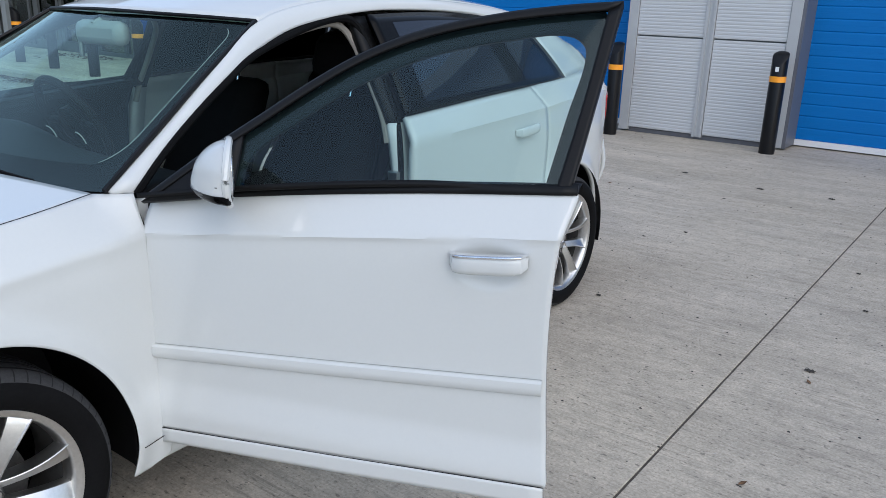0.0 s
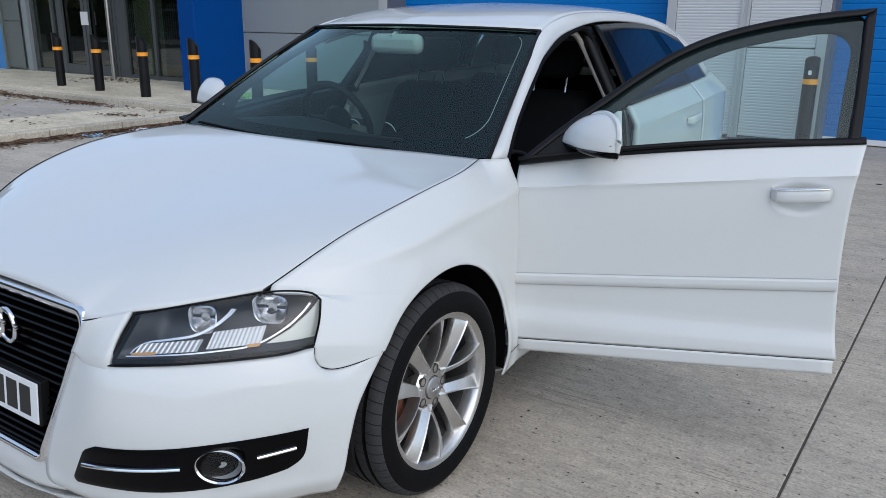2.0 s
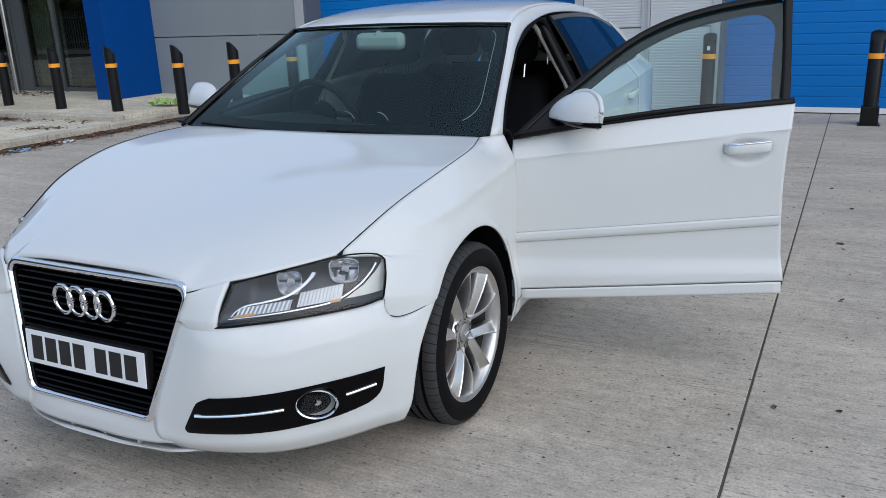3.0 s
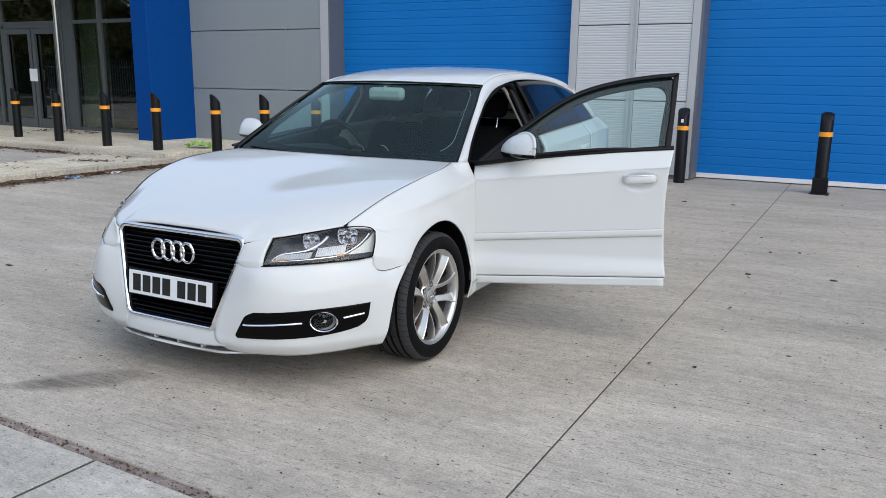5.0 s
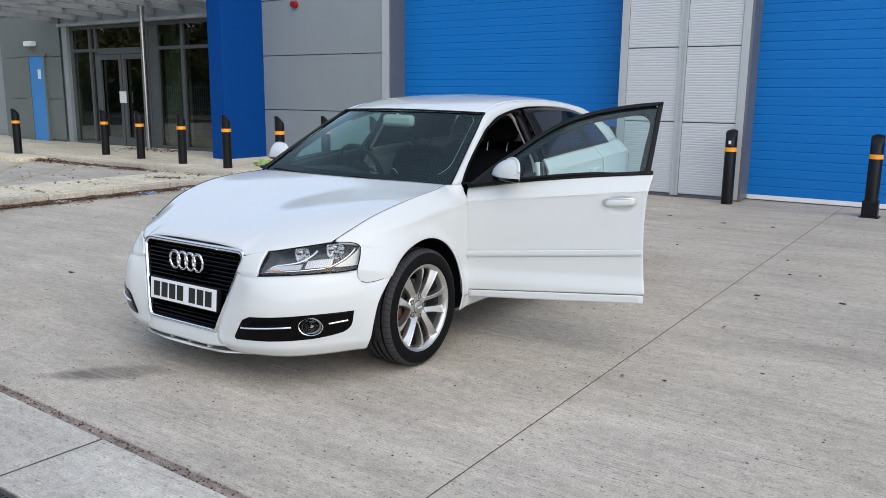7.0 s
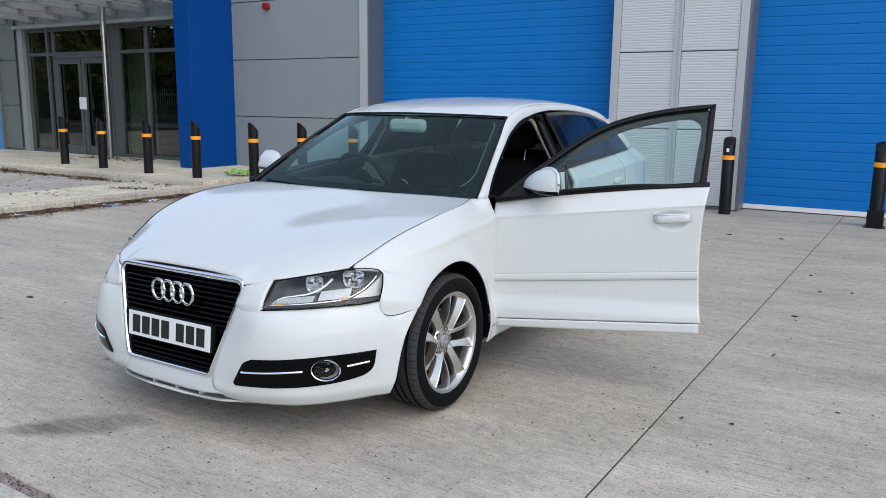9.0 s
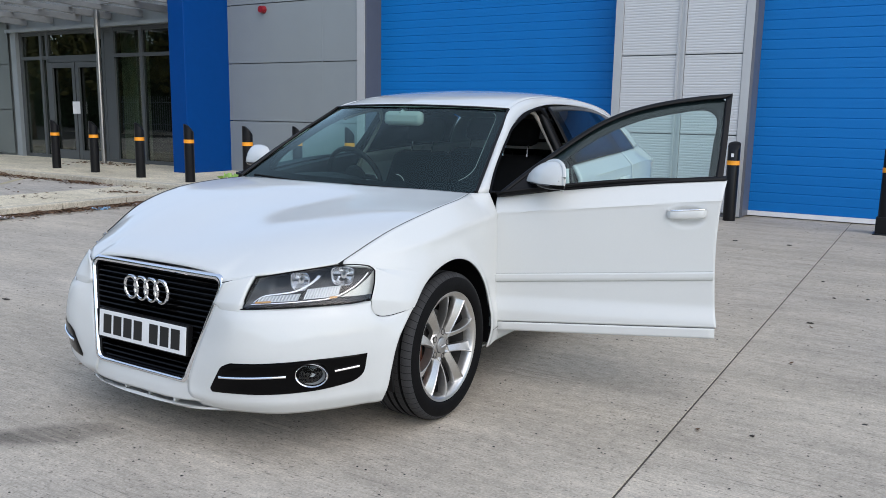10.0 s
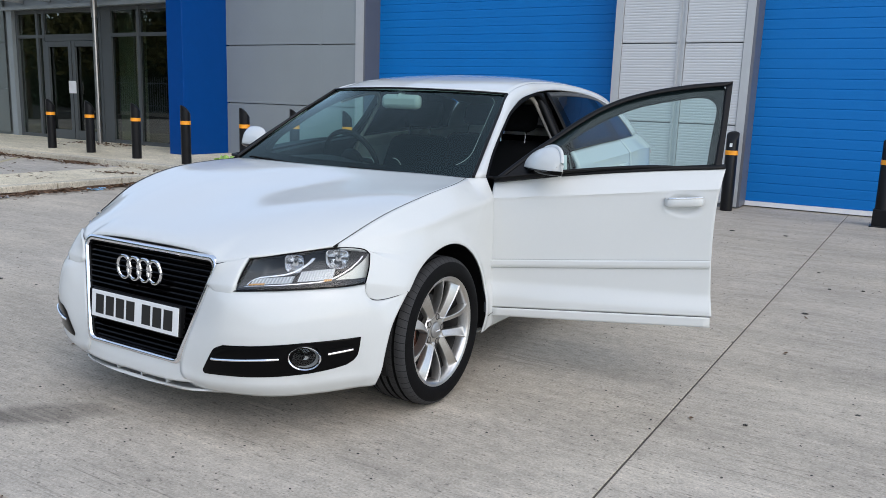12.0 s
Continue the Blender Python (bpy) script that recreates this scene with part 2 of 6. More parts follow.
# ---- yard, pavement ----
def concrete_mat(name, color, streak=0.10, stain=0.16, speck=0.5, scuffs=()):
    """Brushed concrete: streaks along x, blotches, fine grain, dark specks."""
    m = bpy.data.materials.new(name)
    m.use_nodes = True
    t = m.node_tree
    b = t.nodes["Principled BSDF"]
    geo = t.nodes.new("ShaderNodeNewGeometry")

    def noise_at(scale, detail, stretch=(1, 1, 1), rough=0.6):
        mp = t.nodes.new("ShaderNodeMapping")
        mp.inputs["Scale"].default_value = stretch
        n = t.nodes.new("ShaderNodeTexNoise")
        n.inputs["Scale"].default_value, n.inputs["Detail"].default_value, n.inputs["Roughness"].default_value = scale, detail, rough
        t.links.new(geo.outputs["Position"], mp.inputs["Vector"])
        t.links.new(mp.outputs[0], n.inputs["Vector"])
        return n.outputs["Fac"]

    def span(v, a, c, lo, hi):
        r = t.nodes.new("ShaderNodeMapRange")
        for k, x in zip(("From Min", "From Max", "To Min", "To Max"), (a, c, lo, hi)):
            r.inputs[k].default_value = x
        t.links.new(v, r.inputs["Value"])
        return r.outputs[0]

    def math_(op, x, y):
        n = t.nodes.new("ShaderNodeMath")
        n.operation = op
        for k, v in enumerate((x, y)):
            if isinstance(v, float):
                n.inputs[k].default_value = v
            else:
                t.links.new(v, n.inputs[k])
        return n.outputs[0]
    big = noise_at(0.55, 6, (0.7, 1.3, 1))
    mid = noise_at(3.2, 5, (0.5, 1.4, 1))
    lines = noise_at(9.0, 4, (0.3, 4.2, 1))
    broad = noise_at(2.2, 4, (0.3, 2.2, 1))
    fine = noise_at(95, 3)
    v = math_("MULTIPLY", span(big, 0.3, 0.7, 1 - stain, 1 + stain), span(mid, 0.3, 0.7, 1 - stain * 0.7, 1 + stain * 0.7))
    v = math_("MULTIPLY", v, span(lines, 0.3, 0.7, 1 - streak * 0.55, 1 + streak * 0.55))
    v = math_("MULTIPLY", v, span(broad, 0.3, 0.7, 1 - streak * 0.8, 1 + streak * 0.8))
    v = math_("MULTIPLY", v, span(fine, 0.25, 0.75, 0.76, 1.24))
    comb = noise_at(24, 3, (0.16, 4.5, 1), 0.5)
    v = math_("MULTIPLY", v, span(comb, 0.3, 0.7, 1 - streak * 0.75, 1 + streak * 0.75))
    pits = noise_at(130, 1, (0.8, 1.2, 1), 0.3)
    v = math_("MULTIPLY", v, span(pits, 0.66, 0.74, 1.0, 0.68))
    v = math_("MULTIPLY", v, span(pits, 0.26, 0.34, 1.22, 1.0))
    dots = noise_at(60, 2, (0.6, 1.2, 1), 0.4)
    v = math_("MULTIPLY", v, span(dots, 0.64, 0.70, 1.0, 1.0 - speck))
    mottle = noise_at(17, 5, (1, 1.3, 1))
    v = math_("MULTIPLY", v, span(mottle, 0.3, 0.7, 1 - stain * 0.9, 1 + stain * 0.9))
    scratch = noise_at(16, 2, (0.10, 5.5, 1), 0.3)
    patchy = noise_at(1.3, 3, (0.5, 1.2, 1))
    v = math_("MULTIPLY", v, math_("SUBTRACT", 1.0, math_("MULTIPLY", span(scratch, 0.62, 0.72, 0.0, min(0.34, streak * 4)), span(patchy, 0.42, 0.6, 0.0, 1.0))))
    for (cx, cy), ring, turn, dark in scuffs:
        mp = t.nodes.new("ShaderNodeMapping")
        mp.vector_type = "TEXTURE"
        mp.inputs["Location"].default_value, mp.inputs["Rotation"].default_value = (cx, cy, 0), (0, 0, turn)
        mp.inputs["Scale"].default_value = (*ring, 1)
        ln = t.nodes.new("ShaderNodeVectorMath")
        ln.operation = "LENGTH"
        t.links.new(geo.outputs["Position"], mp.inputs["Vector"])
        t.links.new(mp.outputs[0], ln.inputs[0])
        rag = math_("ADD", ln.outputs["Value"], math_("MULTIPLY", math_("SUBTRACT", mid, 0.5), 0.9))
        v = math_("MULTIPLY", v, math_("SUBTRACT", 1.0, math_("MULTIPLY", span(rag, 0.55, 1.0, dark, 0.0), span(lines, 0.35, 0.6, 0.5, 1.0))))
    warm = noise_at(0.35, 3)
    mixc = t.nodes.new("ShaderNodeMix")
    mixc.data_type = "RGBA"
    mixc.inputs["A"].default_value, mixc.inputs["B"].default_value = (*color, 1), (color[0] * 0.97, color[1] * 0.985, color[2] * 1.03, 1)
    t.links.new(span(warm, 0.35, 0.65, 0.0, 1.0), mixc.inputs["Factor"])
    sc = t.nodes.new("ShaderNodeVectorMath")
    sc.operation = "SCALE"
    t.links.new(mixc.outputs["Result"], sc.inputs[0])
    t.links.new(v, sc.inputs["Scale"])
    t.links.new(sc.outputs[0], b.inputs["Base Color"])
    b.inputs["Roughness"].default_value, b.inputs["Specular IOR Level"].default_value = 0.82, 0.3
    h = math_("ADD", math_("ADD", math_("MULTIPLY", lines, 0.5), math_("MULTIPLY", comb, 0.4)), math_("MULTIPLY", fine, 0.6))
    bp = t.nodes.new("ShaderNodeBump")
    bp.inputs["Strength"].default_value, bp.inputs["Distance"].default_value = min(0.7, streak * 8), 0.005
    t.links.new(h, bp.inputs["Height"])
    t.links.new(bp.outputs[0], b.inputs["Normal"])
    return m


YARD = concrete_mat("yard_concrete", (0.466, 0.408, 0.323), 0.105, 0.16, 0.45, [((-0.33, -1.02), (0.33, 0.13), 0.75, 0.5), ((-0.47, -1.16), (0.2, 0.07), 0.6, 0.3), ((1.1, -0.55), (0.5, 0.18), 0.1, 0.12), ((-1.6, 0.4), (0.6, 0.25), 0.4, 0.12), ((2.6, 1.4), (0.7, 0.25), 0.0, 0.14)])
APRON = concrete_mat("apron_concrete", (0.505, 0.462, 0.381), 0.07, 0.19, 0.4)
PAVE = concrete_mat("pavement_concrete", (0.65, 0.575, 0.42), 0.015, 0.2)
BAY = concrete_mat("bay_concrete", (0.45, 0.405, 0.335), 0.03, 0.2)
YELLOWLINE = mat("worn_yellow_paint", (0.43, 0.375, 0.24), 0.8, vary=0.25, scale=6)
KERB = concrete_mat("kerb_concrete", (0.50, 0.45, 0.35), 0.012, 0.2)
FILLER = concrete_mat("joint_sealant", (0.25, 0.20, 0.165), 0.05, 0.42, 0.7)
JOINT = mat("joint_filler", (0.088, 0.074, 0.059), 0.95, vary=0.35, scale=9, bump=0.5)
ASPHALT = mat("asphalt", (0.055, 0.055, 0.055), 0.9, vary=0.25, bump=0.5)
IRON = mat("drain_iron", (0.06, 0.058, 0.055), 0.6, 0.4, vary=0.3)

bm = bmesh.new()
box(bm, -400, -400, -0.6, 400, 400, -0.03)
ground = tagged(part("ground", bm, JOINT, smooth=False), "grey concrete yard ground reaching far out", "ground", kind="structure")


def slab(corners, material=YARD, name="slab"):
    """A slab of the yard between four corners, its top at the yard's level."""
    bm = bmesh.new()
    top, low = [bm.verts.new((x, y, 0)) for x, y in corners], [bm.verts.new((x, y, -0.08)) for x, y in corners]
    bm.faces.new(top)
    bm.faces.new(low[::-1])
    for k in range(4):
        bm.faces.new((top[k], low[k], low[(k + 1) % 4], top[(k + 1) % 4]))
    bmesh.ops.recalc_face_normals(bm, faces=bm.faces)
    return part(name, bm, material, ground, smooth=False, bevel=0.004)


def jy(x, off):
    return -1.462 - 0.034 * x + off


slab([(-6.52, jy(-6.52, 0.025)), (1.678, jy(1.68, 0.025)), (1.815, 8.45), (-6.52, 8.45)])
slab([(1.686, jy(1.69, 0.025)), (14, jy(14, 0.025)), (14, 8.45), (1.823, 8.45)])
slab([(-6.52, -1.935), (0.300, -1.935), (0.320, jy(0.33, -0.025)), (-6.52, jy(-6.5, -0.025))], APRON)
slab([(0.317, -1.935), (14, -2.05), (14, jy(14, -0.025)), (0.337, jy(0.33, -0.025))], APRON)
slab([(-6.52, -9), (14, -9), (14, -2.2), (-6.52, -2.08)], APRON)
slab([(-40, -40), (40, -40), (40, -9.02), (-40, -9.02)])
slab([(14.02, -9), (40, -9), (40, 8.45), (14.02, 8.45)])

# dark filler in the narrow joint
bm = bmesh.new()
for v in box(bm, -0.008, -1.49, -0.06, 0.008, 8.44, -0.0045):
    v.co.x += 1.682 + 0.137 * (v.co.y + 1.5) / 9.95
part("joint_filler", bm, JOINT, ground, smooth=False)
bm = bmesh.new()
for v in box(bm, -0.0075, -1.94, -0.06, 0.0075, -1.50, -0.0035):
    v.co.x += 0.310 + 0.044 * (v.co.y + 1.935)
part("joint_filler", bm, JOINT, ground, smooth=False)

# sealant in the wide joint
bm = bmesh.new()
top = []
for k in range(801):
    x = -6.5 + 20.4 * k / 800
    w = 0.026 + 0.007 * noise.noise((x * 4.1, 2.0, 0.0)) + 0.004 * noise.noise((x * 19, 5.0, 0.0))
    top.append([(x, jy(x, -w), -0.010), (x, jy(x, -0.004), -0.004 + 0.005 * noise.noise((x * 9, 0, 0)) + 0.003 * noise.noise((x * 31, 4, 0))), (x, jy(x, w), -0.010)])
grid(bm, top)
part("joint_sealant", bm, FILLER, ground)

# drainage channel with an iron grating
drain = base("drain_channel", "dark iron slotted drain grating set in the yard", "drain", (0, -2.01, 0))
bm = bmesh.new()
box(bm, -6.5, -0.068, -0.079, 13.9, 0.062, -0.05)
part("channel", bm, ASPHALT, drain, smooth=False)
for y in (-0.058, 0.058):
    bm = bmesh.new()
    box(bm, -3.0, y - 0.008, -0.05, 4.0, y + 0.008, -0.004)
    part("edge_bar", bm, IRON, drain, smooth=False)
bm = bmesh.new()
for v in box(bm, -0.006, -0.05, -0.03, 0.006, 0.05, -0.005):
    v.co.x += v.co.y * 0.35
bar = part("grating_bar", bm, IRON, drain, smooth=False)
for k in range(1, 150):
    o = bar.copy()
    scene.collection.objects.link(o)
    o.location = (-1.8 + k * 0.0262, 0, 0)

# ---- building ----
CLADDARK = mat("dark_grey_cladding", (0.150, 0.168, 0.160), 0.45, 0.15, vary=0.05, scale=2)
CLAD = mat("grey_cladding", (0.280, 0.308, 0.318), 0.45, 0.15, vary=0.04, scale=2)
CLADLIGHT = mat("silver_cladding", (0.56, 0.57, 0.575), 0.42, 0.15, vary=0.03, scale=2, spec=0.3)
BEAM = mat("canopy_beam_paint", (0.33, 0.335, 0.34), 0.45, 0.2, vary=0.05)
TRIM = mat("silver_trim", (0.47, 0.48, 0.485), 0.4, 0.2, vary=0.04)
JAMB = mat("grey_jamb", (0.15, 0.155, 0.175), 0.45, 0.3, vary=0.05)
SHUTTER = mat("blue_shutter", (0.002, 0.155, 0.475), 0.55, vary=0.05, scale=2, spec=0.25)
FIN = mat("deep_blue_panel", (0.001, 0.052, 0.235), 0.4, vary=0.05, spec=0.12)
FRAME = mat("grey_frame", (0.095, 0.105, 0.11), 0.4, 0.3, vary=0.05)
STEEL = mat("stainless_steel", (0.45, 0.44, 0.43), 0.3, 1.0, vary=0.06)
DOORBLUE = mat("light_blue_door", (0.04, 0.23, 0.56), 0.4, vary=0.04)
WHITE = mat("white_plastic", (0.78, 0.78, 0.78), 0.4, vary=0.03)
REDPAINT = mat("red_plastic", (0.24, 0.008, 0.015), 0.3, vary=0.05)
BLACKPOST = mat("black_post_paint", (0.007, 0.007, 0.008), 0.35, vary=0.25, scale=6, bump=0.05, spec=0.25)
BAND = mat("orange_band", (0.95, 0.36, 0.02), 0.4, vary=0.06)
SHOPGLASS = glass_mat("entrance_glass", (0.46, 0.54, 0.49), 1.6)
BEIGEWALL = mat("pale_interior_wall", (0.66, 0.64, 0.50), 0.8, vary=0.06)
CANOPYGLASS = glass_mat("canopy_glass", (0.88, 0.90, 0.90))
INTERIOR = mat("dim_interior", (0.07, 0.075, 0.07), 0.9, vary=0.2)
WY, SY, TOP = 7.9, 8.3, 4.3

building = base("warehouse", "grey clad warehouse with blue roller shutters and glazed entrance", "building", (0, WY, 0))


def bpart(name, material, *boxes, parent=building, bevel=0.0, label=""):
    bm = bmesh.new()
    for b in boxes:
        box(bm, b[0], b[1] - WY, b[2], b[3], b[4] - WY, b[5])
    return part(name, bm, material, parent, label, smooth=False, bevel=bevel)


# the carcass behind the cladding
PZ = 0.16
for b in ((-40, SY + 0.35, -0.05, -18.4, SY + 0.5, TOP + 0.4), (-8.9, 7.97, 0, -5.46, 8.62, TOP + 0.4), (-9, SY + 0.35, 0, 14, SY + 0.5, TOP + 0.4),
      (-1.24, 7.97, 0, 0.545, 8.62, TOP + 0.4), (-18.4, 7.97, 0, -15.5, 8.6, TOP + 0.4), (-15.5, 7.97, 2.95, -8.9, 8.6, TOP + 0.4),
      (-5.46, 7.97, 3.9, -1.24, 8.6, TOP + 0.4), (0.545, 7.97, 3.9, 14, 8.6, TOP + 0.4), (5.0, 7.97, 0, 7.0, 8.62, 3.9)):
    bpart("wall", CLAD, b)
bpart("roof", TRIM, (-40, 7.7, TOP + 0.4, 14, 30, TOP + 0.7))


def ribbed(name, x0, x1, z0, z1, material, pitch=0.034, depth=0.0022):
    """A cladding panel with fine level ribs."""
    bm = bmesh.new()
    n = max(2, int((z1 - z0) / pitch))
    prof = []
    for k in range(n):
        a = z0 + (z1 - z0) * k / n
        h = (z1 - z0) / n
        prof += [(0.0, a + 0.12 * h), (-depth, a + 0.34 * h), (-depth, a + 0.78 * h), (0.0, a + h)]
    prof = [(0.03, z0), (0.0, z0)] + prof + [(0.03, z1)]
    rows = [[(x, y, z) for x in (x0, x1)] for y, z in prof]
    grid(bm, rows)
    outward(bm, ((x0 + x1) / 2, 1, (z0 + z1) / 2))
    return part(name, bm, material, building, smooth=False)


JZ = [0.05, 1.06, 2.085, 3.11, 4.3]
for k in range(4):
    a, b = JZ[k] + 0.006, JZ[k + 1] - 0.010
    ribbed("silver_panel", -1.125, -0.395, a, b, CLADLIGHT)
    ribbed("silver_panel", -0.28, 0.435, a, b, CLADLIGHT)
    ribbed("grey_panel", -8.58, -6.385, a + 0.03, b + 0.03, CLAD, 0.5, 0.001)
    ribbed("grey_panel", -6.355, -5.625, a + 0.03, b + 0.03, CLAD, 0.5, 0.001)
    ribbed("grey_panel", -18.38, -15.6, a + 0.15, b + 0.15, CLADDARK, 0.5, 0.001)
bpart("corner_trim", TRIM, (-1.24, 7.885, 0.02, -1.13, 8.5, TOP), bevel=0.003)
bpart("corner_trim", TRIM, (0.44, 7.885, 0.02, 0.545, 8.2, TOP), bevel=0.003)
bpart("panel_trim", TRIM, (-0.39, 7.88, 0.03, -0.36, 7.96, TOP), (-0.36, 7.895, 0.03, -0.315, 7.96, TOP), (-0.315, 7.88, 0.03, -0.285, 7.96, TOP))
bpart("corner_trim", TRIM, (-5.62, 7.88, 0.02, -5.46, 8.3, TOP), bevel=0.003)
bpart("jamb", JAMB, (0.546, 7.89, 0.02, 0.58, 8.42, 3.9))
bpart("jamb", JAMB, (-5.459, 7.89, 0.02, -5.43, 8.42, 3.9))
bpart("panel_trim", CLAD, (-6.386, 7.897, 0.03, -6.354, 7.96, TOP))
bpart("base_trim", JAMB, (-1.13, 7.93, 0.0, 0.44, 7.99, 0.045))


def shutter(x0, x1):
    """A roller shutter of many level slats with a pale bottom rail."""
    rail = bpart("bottom_rail", WHITE, (x0, SY - 0.03, 0.015, x1, SY + 0.05, 0.075))
    door = base("shutter", "", "")
    door.parent = building
    bm = bmesh.new()
    h = 0.122
    prof = [(0.005, 0), (0.0025, 0.003), (-0.001, 0.007), (-0.002, 0.014), (-0.0022, h * 0.48), (-0.0008, h * 0.5), (-0.0022, h * 0.52), (-0.002, h - 0.012), (0.001, h - 0.004), (0.005, h)]
    grid(bm, [[(x, y, z) for x in (x0, x1)] for y, z in prof])
    outward(bm, ((x0 + x1) / 2, 1, h / 2))
    first = part("slat", bm, SHUTTER, door, smooth=False)
    first.location = (0, SY - WY, 0.075)
    for k in range(1, 32):
        o = first.copy()
        scene.collection.objects.link(o)
        o.location = (0, SY - WY, 0.075 + h * k)
    return door


shutter(-5.43, -1.24)
shutter(0.58, 5.0)

# blue fin wall beside the entrance
bpart("fin_wall", FIN, (-8.97, 6.88, 0.1, -8.58, 8.3, TOP + 0.2), bevel=0.01)

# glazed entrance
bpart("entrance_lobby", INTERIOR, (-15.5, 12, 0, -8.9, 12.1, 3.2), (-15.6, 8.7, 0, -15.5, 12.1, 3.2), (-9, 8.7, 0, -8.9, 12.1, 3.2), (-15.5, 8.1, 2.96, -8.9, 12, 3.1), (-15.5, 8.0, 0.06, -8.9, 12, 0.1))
MULL = (-15.26, -14.50, -14.27, -12.32, -12.0, -11.12, -9.0)
for x in MULL:
    bpart("mullion", FRAME, (x - 0.04, 7.98, PZ, x + 0.04, 8.08, 2.95))
for z in (PZ, 2.32, 2.84):
    bpart("transom", FRAME, (-15.22, 7.985, z, -8.98, 8.075, z + 0.07))
bpart("entrance_surround", CLAD, (-15.5, 7.9, 0.05, -15.30, 8.0, 2.95), (-15.6, 7.84, 2.92, -8.98, 8.0, 2.99))
for a, b in ((-14.17, -13.27), (-13.24, -12.42)):
    bpart("glass_door", FRAME, (a, 7.95, 0.17, a + 0.1, 8.0, 2.24), (b - 0.1, 7.95, 0.17, b, 8.0, 2.24), (a + 0.1, 7.955, 2.13, b - 0.1, 7.995, 2.24), (a + 0.1, 7.955, 0.17, b - 0.1, 7.995, 0.36))
bpart("door_frame", FRAME, (-14.23, 7.96, 0.17, -14.18, 8.06, 2.32), (-12.41, 7.96, 0.17, -12.37, 8.06, 2.32), (-14.23, 7.96, 2.25, -12.37, 8.06, 2.32))
bpart("infill_panel", FRAME, (-12.28, 7.99, PZ, -12.04, 8.05, 2.95))
for a, b in zip(MULL, MULL[1:]):
    for c, d in ((PZ + 0.07, 2.32), (2.39, 2.84)):
        g = bpart("window_pane", SHOPGLASS, (a + 0.04, 8.02, c, b - 0.04, 8.03, d))
        g.visible_shadow = False
bpart("notice", WHITE, (-13.37, 7.93, 1.15, -13.13, 7.945, 1.41))
bpart("column", BEIGEWALL, (-12.42, 8.5, 0.1, -11.90, 8.8, 2.95))

# service door, its light and sign
bpart("door_frame", CLADDARK, (-17.28, 7.86, 0.15, -17.0, 7.98, 2.30), (-16.36, 7.86, 0.15, -16.28, 7.98, 2.30), (-17.45, 7.85, 2.26, -16.2, 7.98, 2.32))
bpart("service_door", DOORBLUE, (-17.0, 7.875, 0.15, -16.36, 7.96, 2.26))
bpart("sign", WHITE, (-16.64, 7.868, 1.70, -16.50, 7.874, 1.93))
bpart("wall_light", WHITE, (-17.0, 7.75, 2.50, -16.65, 7.9, 2.62), bevel=0.02)

# entrance canopy
for k in range(8):
    x = -15.9 + k * 0.98
    bm = bmesh.new()
    for v in box(bm, x - 0.035, 5.2 - WY, 3.06, x + 0.035, 0.05, 3.20):
        v.co.z += 0.10 if v.co.y < -1 and v.co.z < 3.1 else 0
    part("canopy_beam", bm, BEAM, building, smooth=False, bevel=0.004)
for y in (5.2, 6.1, 7.0, 7.8):
    bpart("canopy_rail", BEAM, (-16.0, y, 3.201, -8.99, y + 0.07, 3.27))
bpart("canopy_roof", CANOPYGLASS, (-16.0, 5.2, 3.275, -8.99, 7.95, 3.29))
bm = bmesh.new()
tube(bm, [(-11.86, 7.55 - WY, 0.1), (-11.86, 7.55 - WY, 2.75)], 0.045, 16)
tube(bm, [(-11.86, 7.55 - WY, 2.65), (-11.86, 7.55 - WY, 3.4)], 0.06, 16)
part("canopy_post", bm, STEEL, building)
bm = bmesh.new()
for v in bmesh.ops.create_cone(bm, segments=20, radius1=0.07, radius2=0.055, depth=0.09, cap_ends=True)["verts"]:
    y, z = v.co.y, v.co.z
    v.co = Vector((v.co.x - 7.68, -z - 0.05, y + 3.03))
part("alarm_sounder", bm, REDPAINT, building, "red alarm sounder")

# pavement, kerbs
KX = -6.52
pav = bmesh.new()
box(pav, -26, 5.35, -0.05, KX - 0.15, 8.5, PZ)
pavement = tagged(part("pavement", pav, PAVE, smooth=False, bevel=0.01), "pale concrete pavement along the building", "pavement", kind="structure")
bm = bmesh.new()
box(bm, -26, -12, -0.05, -8.0, 5.2, 0.082)
bay = tagged(part("pavement_bay", bm, BAY, smooth=False), "worn grey concrete parking bay behind the kerb", "pavement", kind="structure")
bm = bmesh.new()
box(bm, -7.99, -12, -0.05, KX - 0.15, 5.2, 0.09)
tagged(part("pavement_strip", bm, PAVE, smooth=False, bevel=0.008), "pale concrete strip along the kerb", "pavement", kind="structure")
bm = bmesh.new()
box(bm, -26, 4.55, 0.05, -11.75, 5.19, PZ)
part("pavement_corner", bm, PAVE, pavement, smooth=False, bevel=0.02)
for x0, y0, x1, y1 in ((-10.6, 5.15, -9.7, 4.2), (-11.4, 4.5, -9.6, 3.0), (-9.7, 4.2, -8.3, 2.4)):
    d = Vector((x1 - x0, y1 - y0, 0))
    n = Vector((-d.y, d.x, 0)).normalized() * 0.05
    bm = bmesh.new()
    bm.faces.new([bm.verts.new((x, y, 0.086)) for x, y in ((x0 + n.x, y0 + n.y), (x0 - n.x, y0 - n.y), (x1 - n.x, y1 - n.y), (x1 + n.x, y1 + n.y))])
    part("yellow_line", bm, YELLOWLINE, bay, smooth=False)


def kerb(x0, y0, x1, y1, z):
    bm = bmesh.new()
    box(bm, x0, y0, -0.05, x1, y1, z)
    return part("kerb_stone", bm, KERB, pavement, smooth=False, bevel=0.015)


